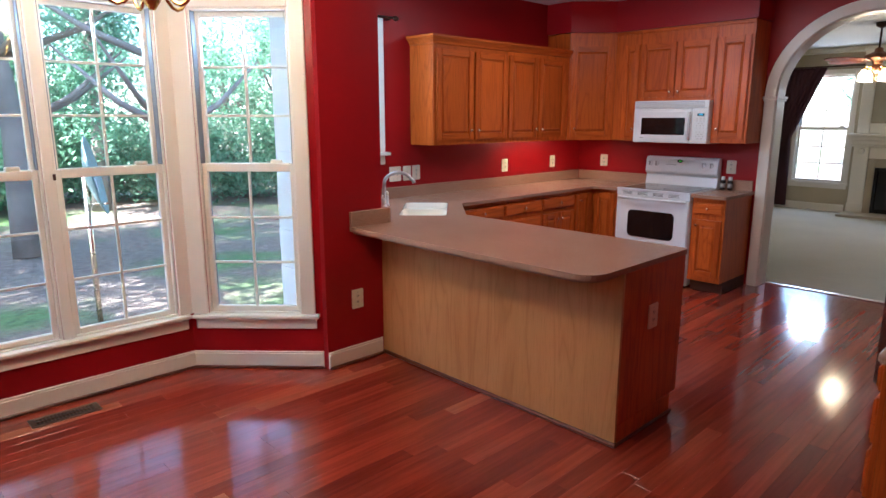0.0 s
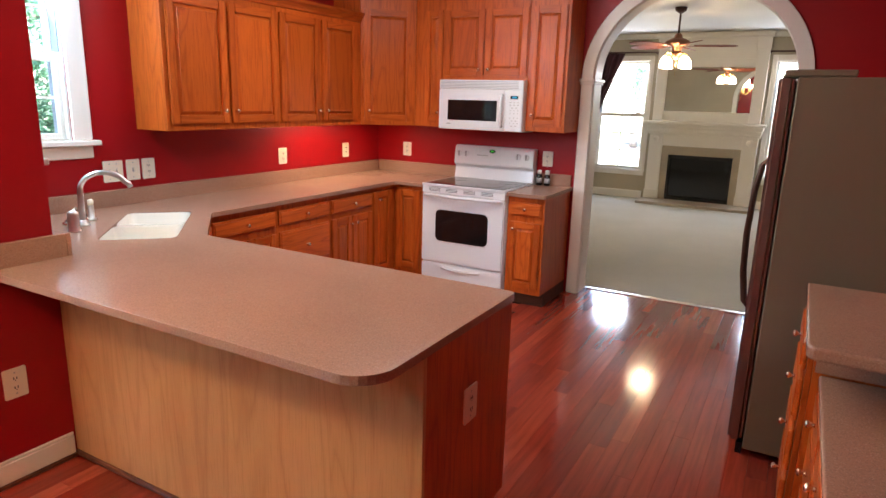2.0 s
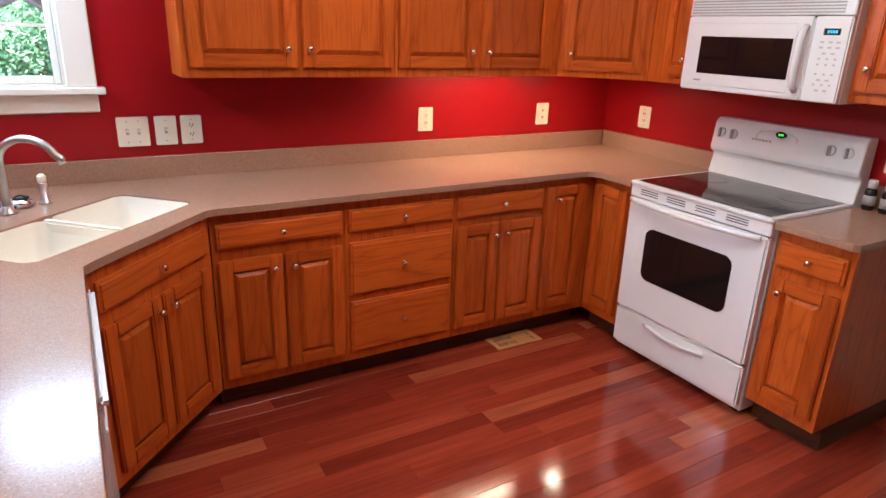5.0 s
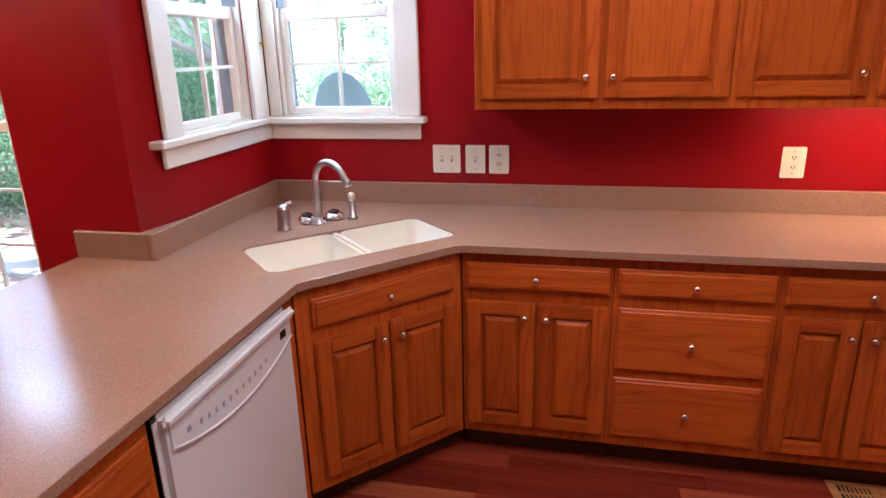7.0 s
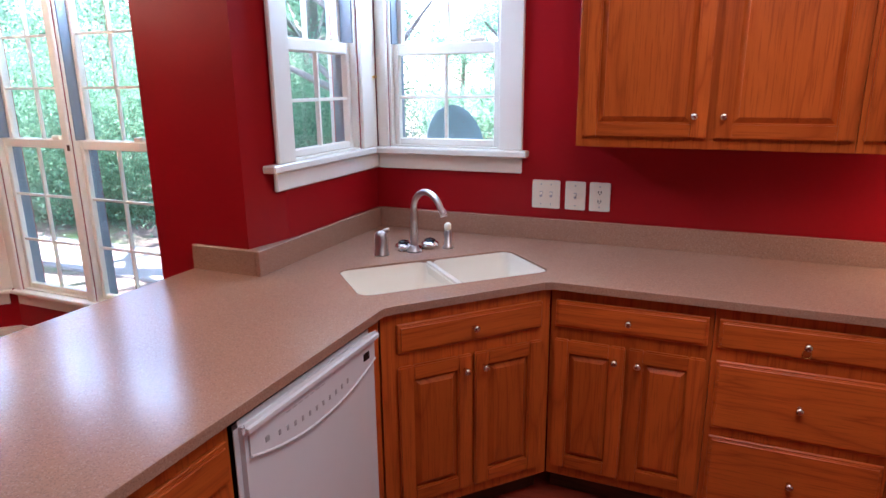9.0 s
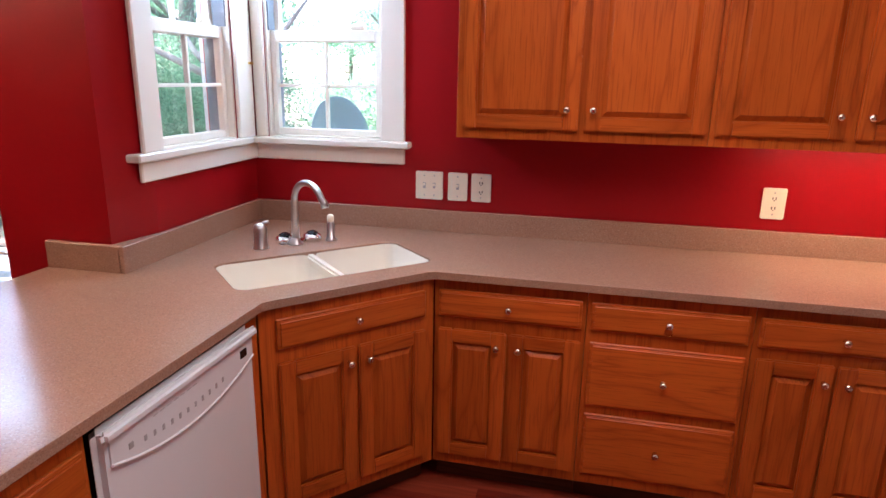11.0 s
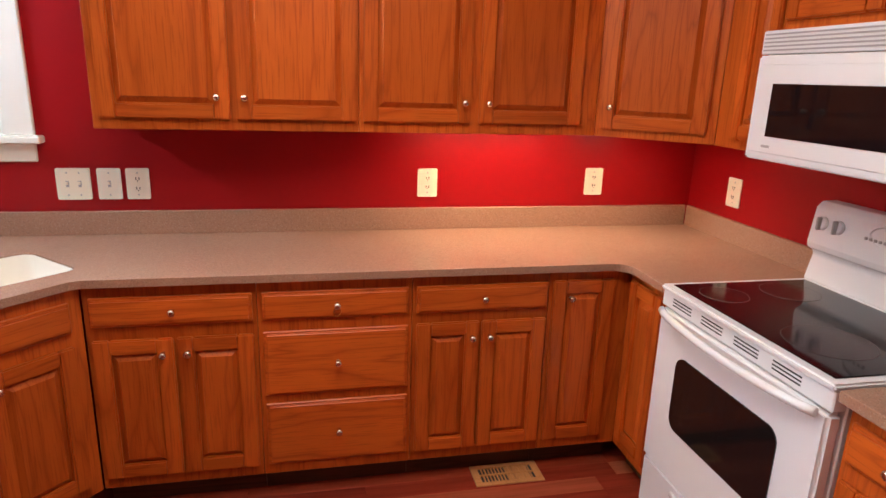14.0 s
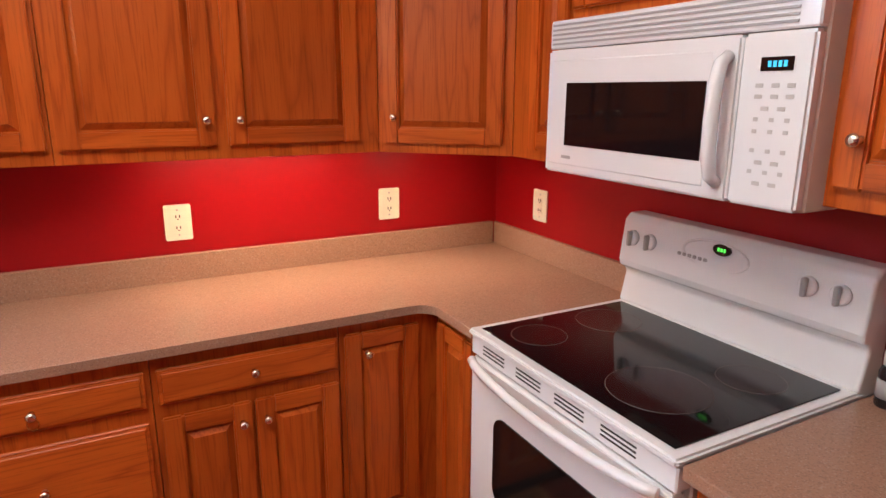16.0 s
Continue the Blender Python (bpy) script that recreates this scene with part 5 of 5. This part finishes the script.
fp = thing("fireplace", "white painted fireplace with a stone surround and black firebox", "fireplace", pose(LX, 1.925, 0))
FXF = -0.14
for s in (-1, 1):
    p = boxpart("pilaster", WHITE, fp, FXF - 0.02, 0, s * 0.715 - 0.11, s * 0.715 + 0.11, 0.05, 1.13, 0.006)
    boxpart("pilaster_base", WHITE, p, FXF - 0.035, FXF - 0.02, s * 0.715 - 0.12, s * 0.715 + 0.12, 0.05, 0.20, 0.005)
    q = boxpart("upper_pilaster", WHITE, fp, FXF + 0.02, 0, s * 0.735 - 0.085, s * 0.735 + 0.085, 1.35, 2.66, 0.006)
    boxpart("capital", WHITE, q, FXF, FXF + 0.02, s * 0.735 - 0.10, s * 0.735 + 0.10, 2.48, 2.66, 0.006)
    bm = bmesh.new()
    lathe(bm, [(0.05, 0.0), (0.045, 0.012), (0.02, 0.016)], pose(FXF - 0.021, s * 0.715, 1.06, 0, -90), 18)
    part("rosette", bm, WHITE, p)
boxpart("frieze", WHITE, fp, FXF, 0, -0.605, 0.605, 0.945, 1.13, 0.004)
for z0, z1, o in ((1.13, 1.17, 0.04), (1.17, 1.24, 0.07), (1.24, 1.30, 0.11), (1.30, 1.345, 0.17)):
    boxpart("mantel_shelf", WHITE, fp, FXF - o, 0, -0.83 - o * 0.5, 0.83 + o * 0.5, z0, z1, 0.008)
boxpart("overmantel", WHITE, fp, FXF + 0.05, 0, -0.65, 0.65, 1.345, 2.66, 0.003)
boxpart("overmantel_rail", WHITE, fp, FXF + 0.03, FXF + 0.05, -0.65, 0.65, 1.345, 1.51, 0.006)
boxpart("overmantel_rail", WHITE, fp, FXF + 0.03, FXF + 0.05, -0.65, 0.65, 2.21, 2.34, 0.006)
boxpart("overmantel_crown", WHITE, fp, FXF - 0.02, 0, -0.87, 0.87, 2.66, 2.745, 0.02)
for s in (-1, 1):
    boxpart("stone_slab", STONE, fp, FXF + 0.005, -0.001, s * 0.552 - 0.053, s * 0.552 + 0.053, 0.05, 0.944, 0.002)
boxpart("stone_slab", STONE, fp, FXF + 0.005, -0.001, -0.498, 0.498, 0.80, 0.944, 0.002)
boxpart("firebox", SOOT, fp, -0.03, 0.0, -0.498, 0.498, 0.05, 0.799)
bm = bmesh.new()
for a in ((-0.498, -0.46, 0.05, 0.799), (0.46, 0.498, 0.05, 0.799), (-0.46, 0.46, 0.74, 0.799), (-0.46, 0.46, 0.05, 0.10)):
    bx(bm, FXF + 0.02, -0.031, a[0], a[1], a[2], a[3], 0.003)
part("firebox_frame", bm, BLACK, fp)
boxpart("firebox_glass", BLACKGLASS, fp, -0.06, -0.055, -0.46, 0.46, 0.10, 0.74)
boxpart("hearth", STONE, fp, -0.62, -0.001, -0.86, 0.86, 0.006, 0.05, 0.006, "pale stone hearth slab")
tagged(boxpart("mirror", MIRROR, None, LX + FXF + 0.038, LX + FXF + 0.0495, 1.925 - 0.648, 1.925 + 0.648, 1.511, 2.209), "large frameless wall mirror above the mantel", "mirror")


def curtain(name, y0, y1, tie, label):
    """A tied-back curtain from a rod; tie: the side to which it is drawn."""
    bm = bmesh.new()
    n, rows = 40, 26
    grid = []
    for r in range(rows + 1):
        v = r / rows
        z = 2.43 - v * 2.38
        pinch = 1 - 1.5 * v if v < 0.5 else 0.25 + 0.10 * (v - 0.5)
        line = []
        for i in range(n + 1):
            u = i / n
            span = (y1 - y0) * max(0.22, pinch)
            y = (y0 + span * u) if tie == y0 else (y1 - span * (1 - u))
            x = LX - 0.085 + 0.028 * math.sin(u * 2 * math.pi * 7 + 0.8 * v) * (0.6 + 0.4 * pinch)
            line.append(bm.verts.new((x, y, z)))
        grid.append(line)
    for a, b in zip(grid, grid[1:]):
        for i in range(n):
            bm.faces.new((a[i], a[i + 1], b[i + 1], b[i])).smooth = True
    ob = part(name, bm, CURTAIN)
    sol = ob.modifiers.new("cloth", "SOLIDIFY")
    sol.thickness = 0.004
    return tagged(ob, label, "curtain")


curtain("curtain", 3.30, 3.92, 3.92, "dark maroon curtain tied back beside the window")
curtain("curtain", -0.06, 0.52, -0.06, "dark maroon curtain tied back beside the window")
for y0, y1 in ((2.72, 4.05), (-0.15, 1.15)):
    rd = thing("curtain_rod", "dark metal curtain rod above the living room window", "curtain rod", pose(LX, 0, 2.445))
    bm = bmesh.new()
    tube(bm, [(-0.085, y0, 0), (-0.085, y1, 0)], 0.013, 10)
    part("rod", bm, BRONZE, rd)
    for y in (y0, y1):
        bm = bmesh.new()
        lathe(bm, [(0.012, -0.03), (0.026, -0.01), (0.026, 0.01), (0.01, 0.03)], pose(-0.085, y, 0, 90), 14)
        part("finial", bm, BRONZE, rd)
        boxpart("bracket", BRONZE, rd, -0.09, -0.0005, y + 0.06 * (1 if y == y0 else -1) - 0.008, y + 0.06 * (1 if y == y0 else -1) + 0.008, -0.026, -0.014, 0.002)


def ceiling_fan():
    o = thing("ceiling_fan", "ceiling fan with reddish wooden blades and lit glass shades", "ceiling fan", pose(9.4, 1.97, H))
    bm = bmesh.new()
    lathe(bm, [(0.02, -0.07), (0.065, -0.04), (0.07, 0.0)], Matrix(), 22)
    part("canopy", bm, BRONZE, o)
    bm = bmesh.new()
    tube(bm, [(0, 0, -0.06), (0, 0, -0.30)], 0.012, 10)
    part("downrod", bm, BRONZE, o)
    bm = bmesh.new()
    lathe(bm, [(0.045, -0.52), (0.06, -0.47), (0.075, -0.445), (0.135, -0.425), (0.150, -0.405), (0.135, -0.385), (0.095, -0.365), (0.05, -0.345), (0.042, -0.31), (0.02, -0.295)], Matrix(), 28)
    part("motor_housing", bm, FANMETAL, o, "aged copper motor housing")
    for k in range(5):
        a = 72 * k - 78
        m = pose(0, 0, -0.44, 0, 0, a)
        bm = bmesh.new()
        prism(bm, [[(0.19, -0.045), (0.32, -0.066), (0.47, -0.080), (0.58, -0.074), (0.65, -0.045), (0.68, 0.0), (0.65, 0.045), (0.58, 0.074), (0.47, 0.080), (0.32, 0.066), (0.19, 0.045)]], -0.004, 0.004)
        bm.transform(pose(0, 0, 0, 12))
        b = part("blade", bm, BLADE, o, "", m)
        bm = bmesh.new()
        bx(bm, 0.10, 0.26, -0.02, 0.02, -0.010, -0.004, 0.003)
        part("blade_arm", bm, FANMETAL, b)
    bm = bmesh.new()
    lathe(bm, [(0.02, -0.60), (0.05, -0.57), (0.06, -0.53), (0.05, -0.50)], Matrix(), 20)
    part("light_fitter", bm, FANMETAL, o)
    for k in range(4):
        a = radians(90 * k + 45)
        x, y = 0.155 * math.cos(a), 0.155 * math.sin(a)
        bm = bmesh.new()
        tube(bm, [(0.04 * math.cos(a), 0.04 * math.sin(a), -0.56), (0.09 * math.cos(a), 0.09 * math.sin(a), -0.525), (0.14 * math.cos(a), 0.14 * math.sin(a), -0.53), (x, y, -0.56)], 0.008, 8)
        arm = part("lamp_arm", bm, BRASS, o)
        bm = bmesh.new()
        lathe(bm, [(0.062, -0.705), (0.058, -0.69), (0.056, -0.65), (0.050, -0.61), (0.030, -0.585), (0.022, -0.565)], pose(x, y, 0), 18)
        part("shade", bm, LAMPGLASS, arm, "lit frosted glass shade")
    bm = bmesh.new()
    tube(bm, [(0.02, 0, -0.59), (0.02, 0, -0.80)], 0.002, 6)
    part("pull_chain", bm, BRASS, o)


ceiling_fan()

# ---- outside ----
GZ = -0.55
bm = bmesh.new()
prism(bm, [[(-260, -260), (260, -260), (260, 260), (-260, 260)]], GZ - 0.2, GZ)
tagged(part("ground", bm, GROUND), "leaf-strewn ground with grass outside", "", "", "structure")
solid("path_outside", CONCRETE, [(-9.0, -1.2, 6.35, 7.45, GZ - 0.05, GZ + 0.03), (14.5, 22, -6, 9, GZ - 0.05, GZ + 0.03)], "pale concrete outside the house")
# slab out of view, its overhang sized to keep sun off the windows
solid("roof", SIDING, [(WEST - 0.4, 12.7, -2.4, 4.5, H + 0.12, H + 0.3)], "unseen flat slab over the rooms, added to block the sun")


def crown_mesh(seed, n, rx, rz, leaf=1.0):
    rng = random.Random(seed)
    bm = bmesh.new()
    blobs = [(Vector((rng.uniform(-1, 1) * rx, rng.uniform(-1, 1) * rx, rng.uniform(-0.9, 1) * rz)), rng.uniform(0.5, 0.95)) for _ in range(26)]
    for _ in range(n):
        c, r = rng.choice(blobs)
        d = Vector((rng.gauss(0, 1), rng.gauss(0, 1), rng.gauss(0, 0.8)))
        q = c + d.normalized() * r * rng.uniform(0.35, 1.0)
        s = rng.uniform(0.035, 0.07) * leaf
        e = Euler((rng.uniform(-1.0, 1.0), rng.uniform(-1.0, 1.0), rng.uniform(0, 6.28))).to_matrix()
        vs = [bm.verts.new(q + e @ Vector(v)) for v in ((-s, 0, 0), (0, -s * 0.45, 0.012), (s, 0, 0), (0, s * 0.45, 0.012))]
        bm.faces.new(vs)
    me = bpy.data.meshes.new("crown")
    bm.to_mesh(me)
    bm.free()
    me.materials.append(LEAF)
    return me


def trunk_mesh(seed, h):
    rng = random.Random(seed)
    bm = bmesh.new()
    pts = [(0, 0, 0)]
    for i in range(1, 8):
        pts.append((pts[-1][0] + rng.uniform(-0.08, 0.08), pts[-1][1] + rng.uniform(-0.08, 0.08), h * i / 7))
    tube(bm, pts, [0.17, 0.145, 0.13, 0.115, 0.10, 0.08, 0.06, 0.03], 9)
    for i in range(9):
        k = rng.randint(2, 6)
        a, l = rng.uniform(0, 6.28), rng.uniform(0.9, 1.9)
        p = Vector(pts[k])
        tube(bm, [p, p + Vector((math.cos(a) * l * 0.5, math.sin(a) * l * 0.5, 0.35)), p + Vector((math.cos(a) * l, math.sin(a) * l, 0.9))], [0.05, 0.035, 0.012], 6)
    me = bpy.data.meshes.new("trunk")
    bm.to_mesh(me)
    bm.free()
    me.materials.append(BARK)
    return me


CROWNS = [crown_mesh(s, 13000, 1.7, 1.9) for s in (1, 2, 3)]
BUSHES = [crown_mesh(s, 7000, 0.9, 0.7) for s in (11, 12)]
FINE = [crown_mesh(s, 22000, 0.9, 0.75, 0.42) for s in (21, 22)]
TRUNKS = [trunk_mesh(s, 5.4) for s in (4, 5, 6)]
rng = random.Random(9)


def tree(x, y, scale, i, lift):
    o = thing("tree", "leafy green broadleaf tree outside the house", "tree", pose(x, y, GZ, 0, 0, rng.uniform(0, 360)), "trees outside")
    t = new("trunk", TRUNKS[i % 3])
    c = new("crown", CROWNS[i % 3])
    t.parent = c.parent = o
    t.scale = (scale,) * 3
    c.scale = (scale,) * 3
    c.location = (0, 0, lift * scale)
    t["label"] = "grey-brown bark trunk"


SPOTS = []
for k in range(26):
    a = radians(20 + 6.2 * k)
    r = (13.5, 16.5, 20.0)[k % 3] + rng.uniform(-1.0, 1.0) + (9.0 if 92 < math.degrees(a) < 112 else 0.0)
    SPOTS.append((1.0 + r * math.cos(a), 3.0 + r * math.sin(a), rng.uniform(0.95, 1.3), 3.1))
# near trees added with crowns lifted above the view, to dapple the ground; two far ones
SPOTS += [(3.6, 9.5, 1.25, 4.9), (6.4, 8.4, 1.3, 4.9), (-3.5, 12.2, 1.25, 4.7), (1.9, 11.4, 1.3, 5.0), (-5.6, 6.0, 1.45, 6.0), (-3.9, 9.3, 1.4, 6.0), (-0.9, 9.6, 1.3, 5.2), (34.0, 8.0, 1.2, 3.6), (36.0, -4.0, 1.2, 3.6)]
for i, (x, y, k, lift) in enumerate(SPOTS):
    tree(x, y, k, i, lift)
for i in range(24):
    a = radians(24 + 6.0 * i)
    r = rng.uniform(14.0, 17.5) + (9.0 if 90 < math.degrees(a) < 112 else 0.0)
    o = thing("shrub", "dense green shrub at the edge of the trees", "shrub", pose(1.0 + r * math.cos(a), 3.0 + r * math.sin(a), GZ, 0, 0, rng.uniform(0, 360)), "shrubs outside")
    c = new("foliage", BUSHES[i % 2])
    c.parent = o
    k = rng.uniform(1.0, 1.7)
    c.scale = (k, k, k)
    c.location = (0, 0, 0.85 * k)

for x, y, k in ((-4.6, 9.0, 1.15), (-5.9, 8.6, 1.2), (-6.9, 7.9, 1.1), (-3.3, 9.8, 1.25), (-7.6, 9.4, 1.5), (-5.0, 10.8, 1.6), (-8.4, 7.2, 1.2), (-2.2, 11.6, 1.3)):
    o = thing("shrub", "dense green shrub beside the lawn", "shrub", pose(x, y, GZ, 0, 0, rng.uniform(0, 360)), "shrubs outside")
    c = new("foliage", FINE[int(x * 10) % 2])
    c.parent = o
    c.scale = (k, k, k * 1.25)
    c.location = (0, 0, 0.85 * k)

# satellite dish on a post in the yard
DISH = plain("grey_dish_enamel", (0.20, 0.27, 0.26), 0.5)
gl = thing("satellite_dish", "grey-green satellite dish with a pale label on a post", "satellite dish", pose(1.72, 7.0, GZ))
face = look((0, 0, 1.56), (7.1, -2.6, 3.0)) @ Matrix.Rotation(math.pi, 4, "X")
bm = bmesh.new()
ribs = [(0.067 * i, 0.09 * (i / 6) ** 2) for i in range(1, 7)]
lathe(bm, [(0.01, 0.0)] + ribs + [(0.408, 0.088)] + [(r, z - 0.012) for r, z in ribs[::-1]] + [(0.01, -0.012)], face, 40)
part("reflector", bm, DISH, gl)
bm = bmesh.new()
bx(bm, -0.075, 0.075, -0.05, 0.05, 0.040, 0.046)
bm.transform(face @ pose(-0.22, 0.12, 0, 0, 0, 90))
part("label_plate", bm, ENAMEL, gl, "pale label plate")
bm = bmesh.new()
tube(bm, [(0, 0.10, -0.1), (0, 0.10, 1.58)], 0.028, 12)
part("post", bm, NICKEL, gl, "plain metal post")
bm = bmesh.new()
tube(bm, [(0, 0.10, 1.5), (0, 0.0, 1.28), (0.06, -0.36, 1.32)], 0.012, 8)
part("feed_arm", bm, NICKEL, gl)

# ---- plank floor ----
solid("floor", DARK_KICK, [(WEST - 0.1, 6.376, -2.1, 3.95, -0.08, -0.0125), (2.4, 6.376, 3.95, 4.12, -0.08, -0.0125)], "reddish cherry plank floor")
floor = bpy.data.objects["floor"]
PW = 0.086
CACHE = {}


def plank_mesh(length):
    if length not in CACHE:
        bm = bmesh.new()
        g, c, z = 0.0002, 0.0006, -0.012
        a0, a1, b0, b1 = g, length - g, g, PW - g
        lo = [bm.verts.new(v) for v in ((a0, b0, z), (a1, b0, z), (a1, b1, z), (a0, b1, z))]
        md_ = [bm.verts.new(v) for v in ((a0, b0, -c), (a1, b0, -c), (a1, b1, -c), (a0, b1, -c))]
        hi = [bm.verts.new(v) for v in ((a0 + c, b0 + c, 0), (a1 - c, b0 + c, 0), (a1 - c, b1 - c, 0), (a0 + c, b1 - c, 0))]
        for p, q in ((lo, md_), (md_, hi)):
            for i in range(4):
                bm.faces.new((p[i], p[(i + 1) % 4], q[(i + 1) % 4], q[i]))
        bm.faces.new(hi)
        me = bpy.data.meshes.new("plank")
        bm.to_mesh(me)
        bm.free()
        me.materials.append(PLANK)
        CACHE[length] = me
    return CACHE[length]


rng = random.Random(21)
rest = []
near = 0


def row_spans(y):
    """The stretches of a plank row inside the walls."""
    if y < SOUTH:
        return [(WEST, 2.36)]
    if y < 3.14:
        return [(WEST, 6.372)]
    o = max(0.0, y - 3.19)
    bay = [(-0.65 + o, 2.05 - o)] if y < BAYY else []
    return bay + [(2.55, 6.16)]


y = -2.0
while y < 4.05:
    for x, x_end in row_spans(y):
        first = True
        while x < x_end - 0.001:
            length = round(min(rng.choice((0.3, 0.5, 0.8) if first else (0.6, 0.75, 0.9, 1.05, 1.2, 1.35, 1.5)), x_end - x), 3)
            first = False
            if x_end - (x + length) < 0.2:
                length = round(x_end - x, 3)
            covered = (x > 2.6 and x + length < 3.0 and 1.4 < y < 3.0) or y > 3.62 and x > 2.1
            if near < 300 and y > 0.30 and x + length > -0.2 and not covered:
                o = new("plank", plank_mesh(length))
                o.parent = floor
                o.location = (x, y, 0)
                near += 1
            else:
                rest.append((x, y, length))
            x += length
    y += PW
bm = bmesh.new()
for x, y, length in rest:
    z, c = -0.012, 0.0006
    a0, a1, b0, b1 = x + 0.0002, x + length - 0.0002, y + 0.0002, y + PW - 0.0002
    lo = [bm.verts.new(v) for v in ((a0, b0, z), (a1, b0, z), (a1, b1, z), (a0, b1, z))]
    hi = [bm.verts.new(v) for v in ((a0 + c, b0 + c, 0), (a1 - c, b0 + c, 0), (a1 - c, b1 - c, 0), (a0 + c, b1 - c, 0))]
    for i in range(4):
        bm.faces.new((lo[i], lo[(i + 1) % 4], hi[(i + 1) % 4], hi[i]))
    bm.faces.new(hi)
o = part("planks", bm, PLANK_REST, floor)
o["kind"] = "stuff"
